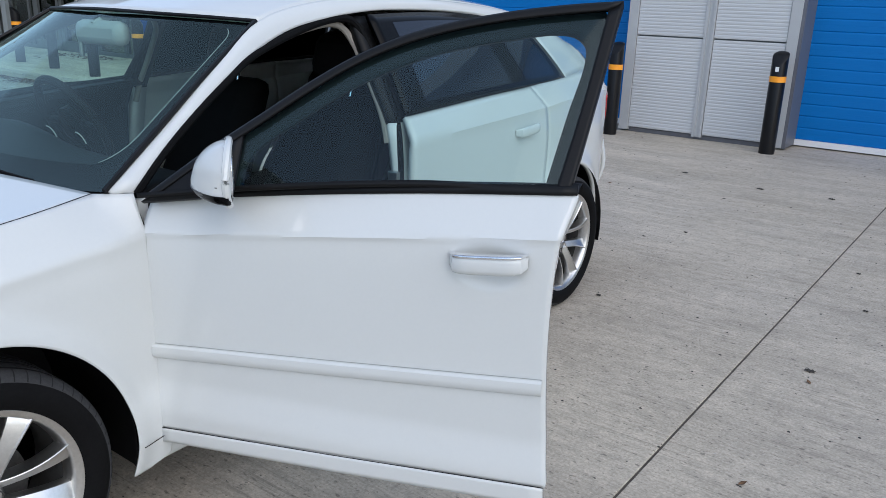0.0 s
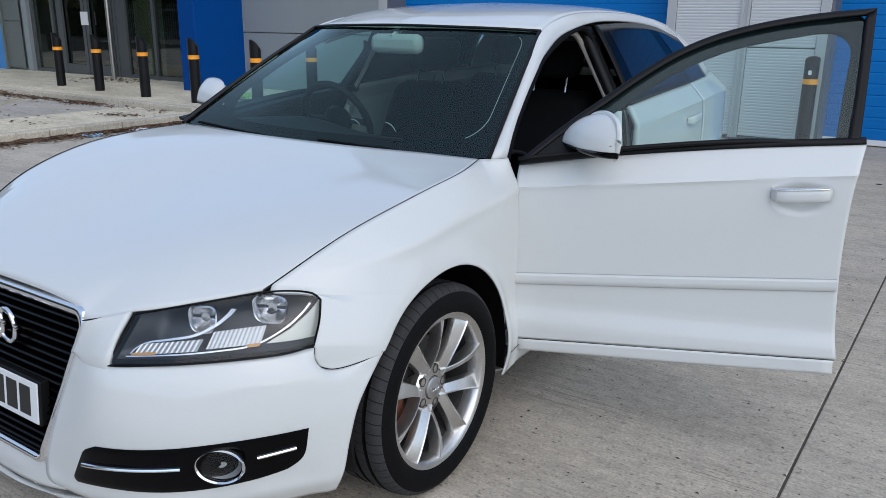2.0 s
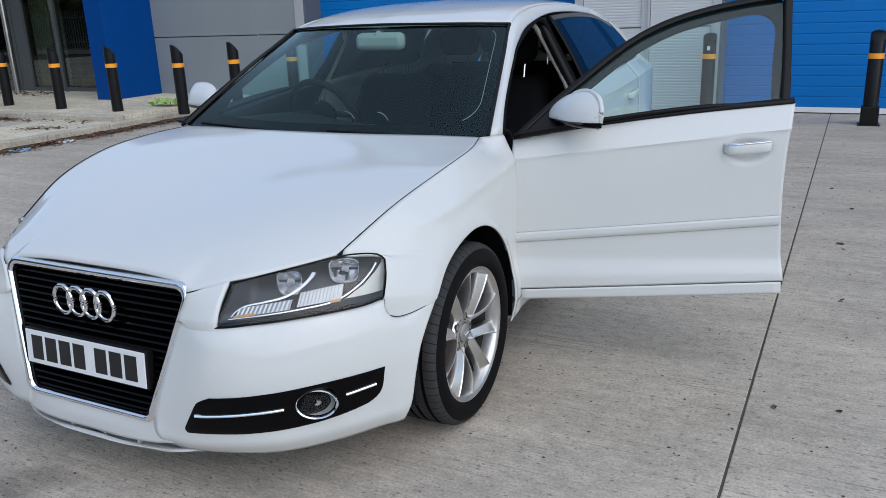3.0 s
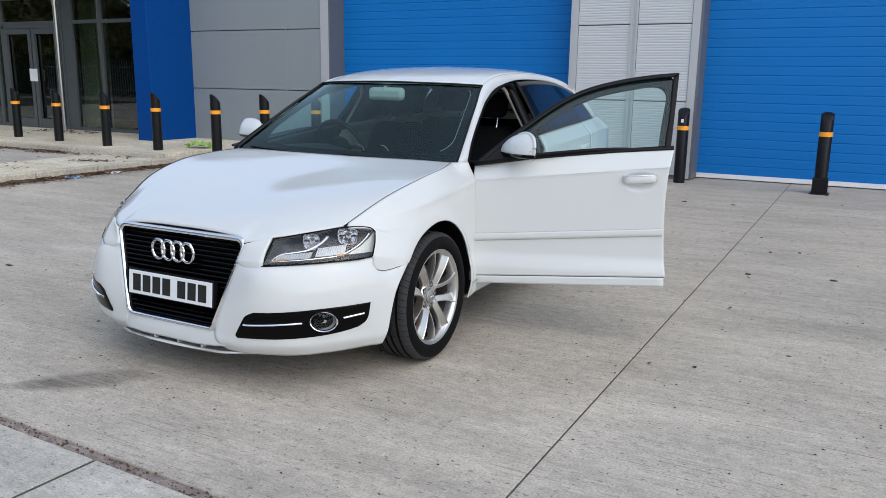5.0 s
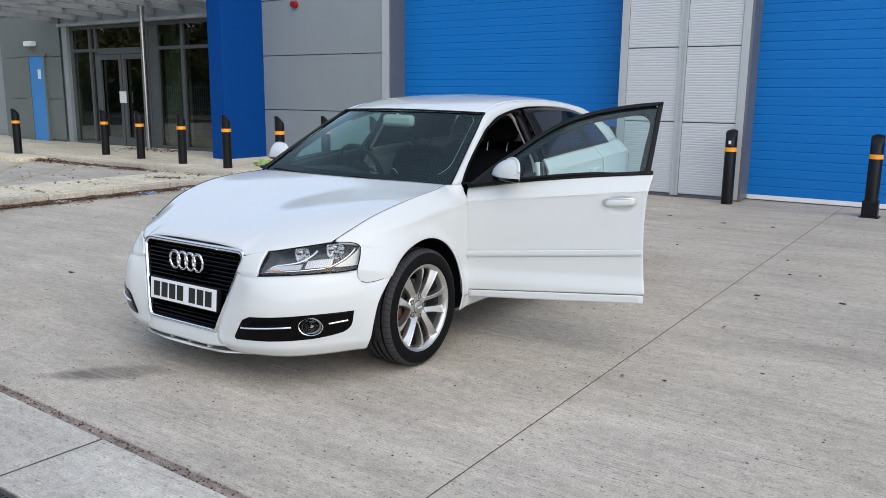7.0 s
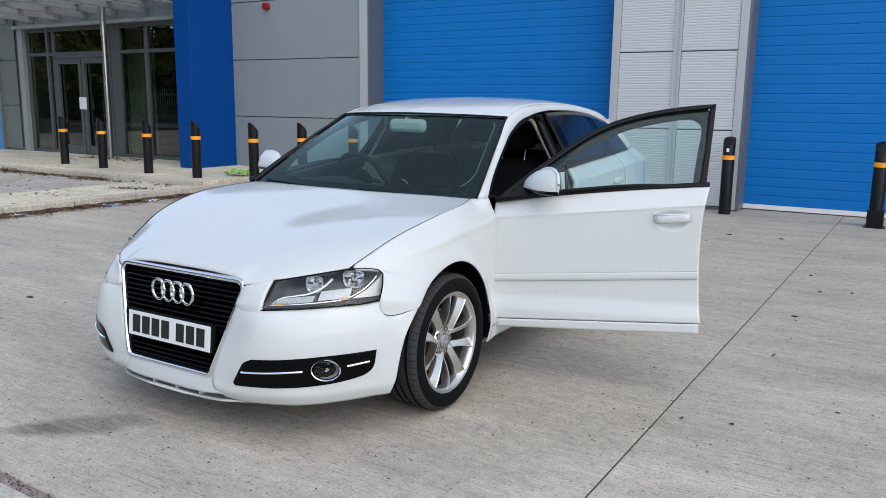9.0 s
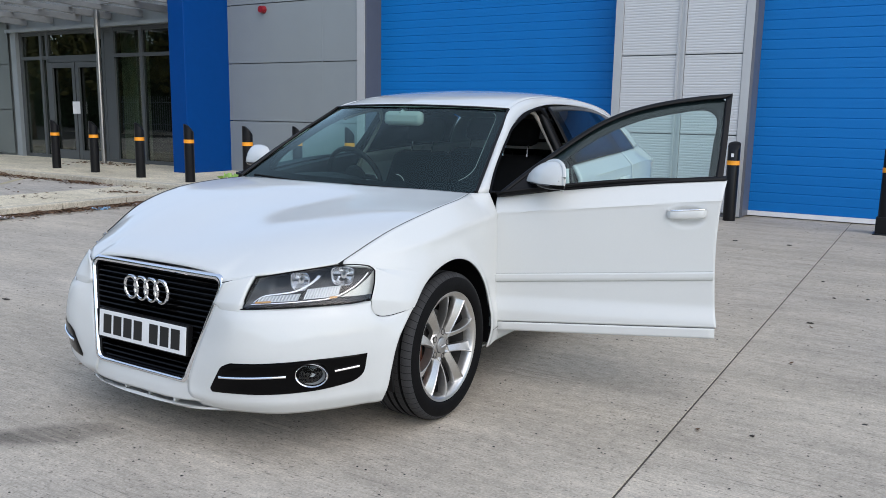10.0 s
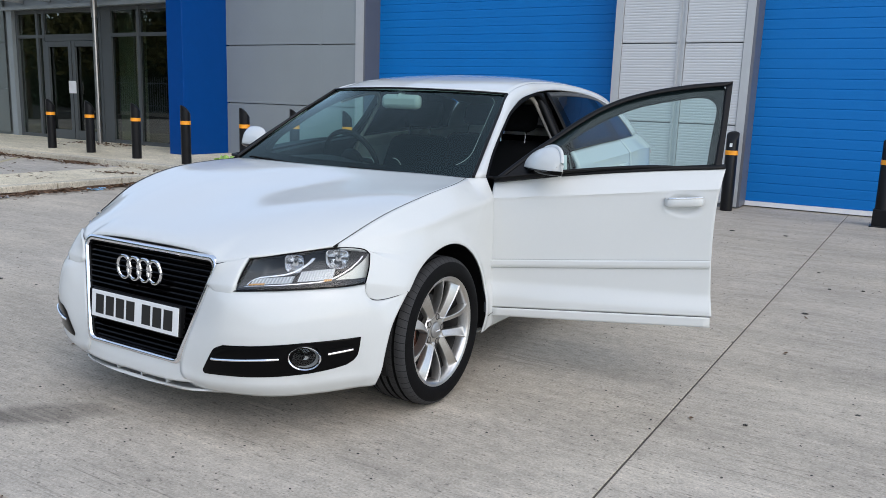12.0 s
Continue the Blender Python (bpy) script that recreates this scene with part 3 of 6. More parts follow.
for k in range(20):
    y = -10.6 + k * 0.915
    kerb(KX - 0.145, y, KX, y + 0.905, 0.105)
for k in range(8):
    x = -14.0 + k * 0.915
    kerb(x, 5.2, x + 0.905, 5.345, PZ + 0.005)


def bollard(x, y, z, turn=0.0, label="black steel bollard with an orange band", bracket=False, h=1.0, band=0.70):
    b = base("bollard", label, "bollard", (x, y, z), "bollards in front of the building")
    b.rotation_euler = (0, 0, turn)
    bm = bmesh.new()
    r, n = 0.075, 24
    # the top is cut aslant and rounded over
    rings = []
    for f in (0, 1, 0.93, 0.72, 0.4, 0.02):
        ring = []
        for k in range(n):
            x_, y_ = r * max(f, 0.02) * math.cos(2 * math.pi * k / n), r * max(f, 0.02) * math.sin(2 * math.pi * k / n)
            if f == 0:
                x_, y_ = r * math.cos(2 * math.pi * k / n), r * math.sin(2 * math.pi * k / n)
            ring.append(bm.verts.new((x_, y_, -0.01 if f == 0 else h - 0.125 * ((x_ / r + 1) / 2) ** 1.7 - 0.014 * f**4)))
        rings.append(ring)
    for a, c in zip(rings, rings[1:]):
        for k in range(n):
            bm.faces.new((a[k], a[(k + 1) % n], c[(k + 1) % n], c[k]))
    bm.faces.new(rings[-1])
    part("post", bm, BLACKPOST, b)
    bm = bmesh.new()
    lathe(bm, [(band, r + 0.0005), (band, r + 0.003), (band + 0.055, r + 0.003), (band + 0.055, r + 0.0005)], n, "z")
    part("band", bm, BAND, b, "orange reflective band")
    if bracket:
        bm = bmesh.new()
        box(bm, -0.12, -0.11, -0.01, 0.12, 0.11, 0.012)
        box(bm, -0.088, -0.088, 0, 0.088, 0.088, 0.2)
        part("bracket", bm, BLACKPOST, b, "black steel base bracket", smooth=False, bevel=0.008)
    return b


for x, y in ((-7.19, 5.70), (-8.44, 5.77), (-9.90, 5.96), (-11.25, 6.11), (-12.76, 5.16), (-5.95, 5.70), (-5.57, 6.35), (-4.93, 6.8)):
    bollard(x, y, PZ, 0.75, h=0.90, band=0.60)
label_post = bollard(0.48, 7.6, 0, -1.57, "black steel bollard with an orange band and white sticker")
bm = bmesh.new()
box(bm, 0.066, -0.016, 0.80, 0.0775, 0.016, 0.845)
part("sticker", bm, WHITE, label_post, "small white sticker", smooth=False)
bollard(-1.19, 7.55, 0, -1.57)
bollard(2.2, 7.45, 0, -1.57, "black steel bollard with an orange band and base bracket", True)

# ---- car ----
car = base("car", "white five-door hatchback car with its front passenger door open", "car", (0, 1.3, 0))
CAR0 = Vector((0, 1.3, 0))
HUB, HUBR, WB = 0.312, 0.36, 2.578


def lean(x, y, z):
    """How far the body tips sideways at a point: the yard falls away, and the near flank is the one laid out true."""
    along = max(min(max((y + 0.5) / 0.9, 0), 1), min(max((-x - 0.40) / 0.25, 0), 1))
    return 0.040 * z * along * min(max(1 - x / (0.9 - 0.25 * z), 0), 2)


def cpart(name, bm, material, parent=car, label="", **kw):
    """A part of the car, built in the yard's coordinates."""
    off = CAR0 if parent is car else CAR0 * 0
    for v in bm.verts:
        v.co.x += lean(*v.co)
    if parent is car:
        for v in bm.verts:
            v.co -= off
    return part(name, bm, material, parent, label, **kw)


BY = [-0.6, -0.45, -0.31, -0.1, 0.15, 0.46, 0.95, 1.43, 2.0, 2.6, 3.0, 3.25, 3.45]
BX = [0.67, 0.812, 0.872, 0.872, 0.866, 0.857, 0.864, 0.864, 0.872, 0.866, 0.818, 0.705, 0.56]


def crease(y):
    return np.interp(y, [-0.5, -0.3, -0.145, 0.11, 0.45, 1.42, 2.5, 3.3], [0.715, 0.742, 0.764, 0.788, 0.815, 0.908, 0.96, 0.97])


def skirt(y, z):
    """The sill's outward sweep at the foot of the side."""
    f = np.clip((0.455 - z) / 0.10, 0, 1)
    return 0.020 * f * f * (3 - 2 * f) * np.clip((y - 0.33) / 0.1, 0, 1) * np.clip((2.25 - y) / 0.1, 0, 1) - 0.25 * np.maximum(0.30 - z, 0) ** 1.2


def side_x(y, z):
    """Half the car's width at y and z."""
    y, z = np.asarray(y, float), np.asarray(z, float)
    # the tail is rounded off
    soft = np.clip((y - 2.2) * 0.4, 0, 0.17)
    b = sum(np.interp(y + d * soft, BY, BX) for d in np.linspace(-1, 1, 9)) / 9
    zc = crease(y)
    k = sum(np.interp(y + d * soft, [-0.4, 0.0, 0.46, 1.4, 2.4, 2.85, 3.3], [0.8, 0.85, 0.62, 0.69, 0.72, 1.15, 1.25]) for d in np.linspace(-1, 1, 9)) / 9
    over, under = np.maximum(z - zc, 0), np.maximum(zc - z, 0)
    x = b - k * over - 0.0050 * (1 - np.exp(-under / 0.006)) * np.exp(-under / 0.05) * (z < zc)
    x = x + skirt(y, z)
    for hy in (0.0, WB):
        r = np.hypot(y - hy, z - HUB)
        x = x + 0.020 * np.exp(-((r - HUBR) / 0.055) ** 2) * (z > 0.2)
    return x


def on_side(yz, push=0.0):
    yz = np.asarray(yz, float)
    return np.stack([side_x(yz[..., 0], yz[..., 1]) + push, yz[..., 0], yz[..., 1]], -1)


def arch(hy, a0, a1, n=9, r=HUBR):
    return [(hy + r * math.cos(radians(a)), HUB + r * math.sin(radians(a))) for a in np.linspace(a0, a1, n)]


SEAM = [(0.690, -0.485, 0.708), (0.7545, -0.271, 0.805), (0.794, -0.016, 0.867), (0.784, 0.22, 0.892), (0.741, 0.388, 0.903)]

# bonnet
bm = bmesh.new()
NOSE = [(0, -0.738, 0.682), (0.2, -0.737, 0.678), (0.31, -0.737, 0.672), (0.374, -0.735, 0.668), (0.478, -0.683, 0.672), (0.600, -0.573, 0.691), (0.686, -0.483, 0.708)]
REAR = [(0, 0.31, 0.911), (0.32, 0.325, 0.910), (0.545, 0.350, 0.909), (0.738, 0.384, 0.903)]
MIDDLE = [(0, -0.738, 0.682), (0, -0.705, 0.702), (0, -0.54, 0.746), (0, -0.3, 0.798), (0, 0.0, 0.850), (0, 0.31, 0.911)]
hood = coons(NOSE, REAR, MIDDLE, [(x - 0.004, y + 0.002, z) for x, y, z in SEAM], 60, 56)
hu, hv = np.linspace(0, 1, 60)[None, :], np.linspace(0, 1, 56)[:, None]
# the edge drops round the grille's corner, and a soft ridge runs back from there
hx = hood[..., 0]
drop = np.where(hx < 0.374, np.exp(-((hx - 0.374) / 0.030) ** 2), np.clip(1 - (hx - 0.374) / 0.104, 0, 1)) * np.clip(1 - hv / 0.20, 0, 1) ** 2
hood[..., 2] += 0.004 * np.sin(np.pi * hu**1.3) * hv * (1 - hv) ** 1.5 * 2
ridge = np.sqrt((hx - 0.40 - 0.19 * hv) ** 2 + 0.03**2)
hood[..., 2] -= 0.016 * (ridge - 0.03) * np.sin(np.pi * np.clip(hv * 1.1, 0, 1)) * (1 - hu**4)
hood[..., 2] -= 0.023 * drop
hood[..., 1] -= 0.013 * drop
# level across the middle, so that both halves join smoothly
for axis in (1, 2):
    tilt = (hood[:, 1:2, axis] - hood[:, 0:1, axis]) / hood[:, 1:2, 0]
    hood[..., axis] -= tilt * hx * np.exp(-((hx / 0.22) ** 2))
grid(bm, hood, mirror=True)
bmesh.ops.remove_doubles(bm, verts=bm.verts, dist=0.0005)
outward(bm, (0, 0, -3))
cpart("bonnet", bm, PAINT, thick=0.006)


LAMP_UP = [(0.476, -0.685, 0.663), (0.600, -0.575, 0.687), (0.692, -0.474, 0.701), (0.752, -0.424, 0.700), (0.776, -0.408, 0.694), (0.788, -0.400, 0.680)]
LAMP_LO = [(0.467, -0.765, 0.562), (0.60, -0.684, 0.569), (0.725, -0.574, 0.576), (0.782, -0.502, 0.579), (0.805, -0.446, 0.584)]
LAMP_MID = [(0.477, -0.731, 0.612), (0.606, -0.636, 0.631), (0.718, -0.534, 0.643), (0.775, -0.466, 0.645), (0.800, -0.420, 0.636)]
LAMP_SIDE = [tuple(p) for p in crv([LAMP_LO[-1], LAMP_MID[-1], LAMP_UP[-1]], 8)]
LAMP_TIP = [tuple(p) for p in crv(LAMP_UP, 60)[::-1] if p[0] > 0.693][1::2]
LAMP_EDGE = LAMP_SIDE + LAMP_TIP
BUMPER_EDGE = [(0.806, -0.446, 0.578), (0.806, -0.447, 0.550), (0.811, -0.437, 0.528), (0.827, -0.413, 0.516), (0.848, -0.380, 0.5165), (0.867, -0.347, 0.5225), (0.880, -0.315, 0.5290), (0.8885, -0.2865, 0.5355)]


def wing_x(y, z):
    """The wing's half width: rounded over the lamp in front, folded along the shoulder crease behind."""
    y, z = np.asarray(y, float), np.asarray(z, float)
    b = sum(np.interp(y + d, BY, BX) for d in np.linspace(-0.05, 0.05, 11)) / 11
    line = crv(SEAM, 60)
    sy, sx, sz = np.append(line[:, 1], 0.452), np.append(line[:, 0], 0.811), np.append(line[:, 2], 0.899)
    xs, zs, zc = np.interp(y, sy, sx), np.interp(y, sy, sz), crease(y)
    round_ = 1 - np.clip((z - 0.55) / (zs - 0.55), 0, 1.3) ** 1.5
    fold = (zs - z) / np.maximum(zs - zc, 0.02)
    fold = -np.logaddexp(-30 * fold, -30.0) / 30
    w = np.clip((y + 0.42) / 0.38, 0, 1)
    w = w * w * (3 - 2 * w)
    dip = 0.003 * np.exp(-((zc - z - 0.03) / 0.03) ** 2) * w
    return xs + (b - xs) * (round_ * (1 - w) + fold * w) - dip + skirt(y, z)


def flare(y, z):
    wide = np.interp(y, [-0.1, 0.2], [0.070, 0.038])
    return 0.019 * np.exp(-((np.hypot(y, z - HUB) - HUBR) / wide) ** 2)


def fender(sign):
    """The wing: arch below, lamp and bumper in front, bonnet above, door behind."""
    line = crv(SEAM, 40)
    # outer border and the arch angle that each point of it is swept from
    outer = [(y, z) for _, y, z in BUMPER_EDGE[4::-1]] + [(y, z) for _, y, z in LAMP_EDGE]
    swept = list(np.linspace(142.1, 139.2, 5)) + list(np.linspace(138.5, 131, len(LAMP_SIDE))) + list(np.linspace(129.5, 113, len(LAMP_TIP)))
    true_x = [p[0] for p in BUMPER_EDGE[4::-1]] + [p[0] for p in LAMP_EDGE]
    outer += [(y, z) for _, y, z in line[1:]] + [(0.452, 0.904), (0.446, 0.81), (0.449, 0.54), (0.462, 0.30), (0.455, 0.235), (0.395, 0.213)]
    swept += list(np.linspace(112, 58, len(line) - 1)) + [50, 42, 14, -6, -12, -15.5]
    true_x += [p[0] for p in line[1:]] + [0.812, 0, 0, 0, 0, 0]
    o, aa, tx = np.array(outer), np.array(swept), np.array(true_x)
    step = np.concatenate([[0], np.cumsum(np.linalg.norm(np.diff(o, axis=0), axis=1))])
    u = np.sort(np.concatenate([step, [q for q in np.linspace(0, step[-1], 110) if np.abs(step - q).min() > 0.006]]))
    oy, oz, oa = np.interp(u, step, o[:, 0]), np.interp(u, step, o[:, 1]), np.interp(u, step, aa)
    inner = np.stack([HUBR * np.cos(np.radians(oa)), HUB + HUBR * np.sin(np.radians(oa))], -1)
    f = np.linspace(0, 1, 34) ** 1.1
    yz = inner[:, None] * (1 - f[None, :, None]) + np.stack([oy, oz], -1)[:, None] * f[None, :, None]
    x = wing_x(yz[..., 0], yz[..., 1]) + flare(yz[..., 0], yz[..., 1])
    want = np.interp(u, step, np.where(tx > 0, tx, 0))
    fix = np.where((want > 0.6) & (u < step[-6]), want - x[:, -1], 0)
    x += fix[:, None] * f[None, :] ** 2
    p = np.concatenate([x[..., None], yz], -1)
    bm = bmesh.new()
    grid(bm, p if sign > 0 else flipx(p))
    outward(bm, (0, 0.1, 0.5))
    w = cpart("front_fender", bm, PAINT, thick=0.005)
    s3 = np.array([sign, 1, 1])
    # the shade in the panel gaps, laid on as thin black rods
    bm = bmesh.new()
    tube(bm, [(q + np.array([-0.002, 0, -0.0010])) * s3 for q in crv(SEAM, 40)], 0.0024, 6)
    cpart("bonnet_gap_shade", bm, BLACK)
    bm = bmesh.new()
    tube(bm, [(q + np.array([0.0004, 0, 0])) * s3 for q in crv(BUMPER_EDGE, 40)[:-1]], 0.0013, 6)
    cpart("bumper_gap_shade", bm, BLACK)
    bm = bmesh.new()
    tube(bm, [tuple((on_side((y, 0.292 + (y - 0.37) * 0.10)) + np.array([0.001, 0, 0])) * s3) for y in np.linspace(0.372, 0.462, 6)], 0.0011, 6)
    cpart("sill_gap_shade", bm, BLACK)
    bm = bmesh.new()
    tube(bm, [tuple((on_side((y, z)) + np.array([-0.003, 0.0045, 0])) * s3) for y, z in crv([(0.446, 0.86), (0.446, 0.81), (0.449, 0.54), (0.460, 0.32), (0.462, 0.29)], 24)], 0.0024, 6)
    cpart("door_gap_shade", bm, BLACK)
    bm = bmesh.new()
    tube(bm, [q * s3 for q in crv([(0.371, -0.7515, 0.6445), (0.424, -0.7215, 0.6560), (0.476, -0.6885, 0.6675)], 8)], 0.0014, 6)
    cpart("nose_gap_shade", bm, BLACK)
    return w


fender(1), fender(-1)

# bumper: rows from the grille's edge to the wheel arch, top to bottom
ROWS = [
    [(0.345, -0.767, 0.558), (0.467, -0.763, 0.559), (0.60, -0.681, 0.566), (0.725, -0.571, 0.573)] + BUMPER_EDGE,
    [(0.336, -0.775, 0.530), (0.470, -0.785, 0.528), (0.61, -0.704, 0.528), (0.735, -0.592, 0.530), (0.817, -0.475, 0.531), (0.850, -0.405, 0.503), (0.8855, -0.312, 0.506)],
    [(0.303, -0.802, 0.425), (0.465, -0.806, 0.425), (0.62, -0.728, 0.425), (0.742, -0.612, 0.425), (0.824, -0.498, 0.425), (0.856, -0.435, 0.425), (0.880, -0.376, 0.425)],
    [(0.278, -0.818, 0.345), (0.435, -0.812, 0.340), (0.61, -0.733, 0.340), (0.734, -0.613, 0.340), (0.820, -0.498, 0.340), (0.854, -0.442, 0.340), (0.873, -0.404, 0.340)],
    [(0.258, -0.826, 0.272), (0.395, -0.810, 0.253), (0.60, -0.726, 0.257), (0.730, -0.603, 0.263), (0.816, -0.488, 0.267), (0.848, -0.446, 0.264), (0.864, -0.416, 0.262)],
    [(0.268, -0.829, 0.230), (0.395, -0.805, 0.219), (0.60, -0.724, 0.226), (0.730, -0.600, 0.233), (0.816, -0.483, 0.236), (0.844, -0.447, 0.236), (0.857, -0.420, 0.236)],
    [(0.295, -0.790, 0.180), (0.405, -0.767, 0.176), (0.59, -0.692, 0.178), (0.715, -0.574, 0.184), (0.798, -0.464, 0.190), (0.825, -0.436, 0.192), (0.836, -0.420, 0.194)],
]


def resample(p, n):
    d = np.concatenate([[0], np.cumsum(np.linalg.norm(np.diff(p, axis=0), axis=1))])
    return np.stack([np.interp(np.linspace(0, d[-1], n), d, p[:, k]) for k in range(3)], -1)


def bumper_row(row):
    """A row of points that turns the corner below the lamp at one and the same column."""
    if len(row) > 7:
        return np.concatenate([crv(row[:5], 42), crv(row[4:], 20)[1:]])
    p = crv(row, 300)
    k = int(np.argmin(np.linalg.norm(p - np.array(row[4]), axis=1)))
    return np.concatenate([resample(p[: k + 1], 42), resample(p[k:], 20)[1:]])


rows = np.array([bumper_row(r) for r in ROWS])
BUMP = np.array([crv(rows[:, j], 36) for j in range(61)]).transpose(1, 0, 2)
bm = bmesh.new()
grid(bm, BUMP, mirror=True)
kn = int(np.argmax(BUMP[0, :, 0] > 0.466))
corner = tuple(BUMP[0, kn])
nose = coons(BUMP[0, : kn + 1], [(0.372, -0.748, 0.643), (0.474, -0.686, 0.667)],
             [(0.345, -0.767, 0.558), (0.358, -0.754, 0.600), (0.372, -0.748, 0.643)], [corner, (0.473, -0.729, 0.615), (0.474, -0.686, 0.667)], kn + 1, 12)
grid(bm, nose, mirror=True)
bmesh.ops.remove_doubles(bm, verts=bm.verts, dist=0.002)
# lower apron and splitter under the grille
apron = [
    [(0, -0.826, 0.270), (0.15, -0.826, 0.270), (0.24, -0.825, 0.270), (0.30, -0.815, 0.280)],
    [(0, -0.836, 0.240), (0.15, -0.834, 0.240), (0.25, -0.826, 0.244), (0.31, -0.812, 0.250)],
    [(0, -0.838, 0.200), (0.15, -0.836, 0.199), (0.25, -0.827, 0.202), (0.31, -0.812, 0.206)],
]
grid(bm, loft(apron, 14, 9), mirror=True)
splitter = [
    [(0, -0.828, 0.181), (0.15, -0.824, 0.180), (0.27, -0.804, 0.178), (0.36, -0.768, 0.176)],
    [(0, -0.836, 0.175), (0.15, -0.832, 0.173), (0.28, -0.810, 0.171), (0.40, -0.754, 0.171)],
    [(0, -0.821, 0.163), (0.15, -0.816, 0.162), (0.28, -0.792, 0.161), (0.40, -0.736, 0.163)],
    [(0, -0.686, 0.158), (0.15, -0.686, 0.157), (0.28, -0.666, 0.156), (0.40, -0.646, 0.158)],
]
grid(bm, loft(splitter, 18, 10), mirror=True)
outward(bm, (0, 0.2, 0.45))
bumper = cpart("front_bumper", bm, PAINT, thick=0.012)
for x in (-0.11, 0.03, 0.17):
    bm = bmesh.new()
    box(bm, x - 0.005, -0.818, 0.174, x + 0.005, -0.79, 0.21)
    cpart("intake_rib", bm, PAINT, smooth=False, bevel=0.003)
bm = bmesh.new()
grid(bm, loft([[(-0.34, -0.70, 0.145), (0, -0.765, 0.145), (0.34, -0.70, 0.145)], [(-0.34, -0.70, 0.25), (0, -0.775, 0.25), (0.34, -0.70, 0.25)]], 20, 3))
cpart("lower_intake", bm, BLACK)


def bump_at(u, v, push=0.0):
    """A point of the bumper's surface by its shares along (0 grille to 1 wheel) and down (0 to 1)."""
    fi, fj = v * (BUMP.shape[0] - 1), u * (BUMP.shape[1] - 1)
    i, j = int(min(fi, BUMP.shape[0] - 2)), int(min(fj, BUMP.shape[1] - 2))
    a, b = fi - i, fj - j
    p = (1 - a) * ((1 - b) * BUMP[i, j] + b * BUMP[i, j + 1]) + a * ((1 - b) * BUMP[i + 1, j] + b * BUMP[i + 1, j + 1])
    du, dv = BUMP[i, j + 1] - BUMP[i, j], BUMP[i + 1, j] - BUMP[i, j]
    n = np.cross(du, dv)
    n /= np.linalg.norm(n)
    n = n if n[1] < 0 else -n
    return p + n * push


def bump_find(x, z):
    """The shares of the bumper's point nearest to this x and z."""
    d = (BUMP[..., 0] - x) ** 2 + (BUMP[..., 2] - z) ** 2
    i, j = np.unravel_index(np.argmin(d), d.shape)
    return j / (BUMP.shape[1] - 1), i / (BUMP.shape[0] - 1)


def bump_xz(x, z, push=0.0):
    u, v = bump_find(x, z)
    for _ in range(12):
        p = bump_at(u, v)
        e = 0.004
        pu, pv = (bump_at(min(u + e, 1), v) - bump_at(max(u - e, 0), v)) / (2 * e), (bump_at(u, min(v + e, 1)) - bump_at(u, max(v - e, 0))) / (2 * e)
        m = np.array([[pu[0], pv[0]], [pu[2], pv[2]]])
        s = np.linalg.lstsq(m, np.array([x - p[0], z - p[2]]), rcond=None)[0]
        u, v = float(np.clip(u + s[0] * 0.7, 0, 1)), float(np.clip(v + s[1] * 0.7, 0, 1))
    return bump_at(u, v, push)


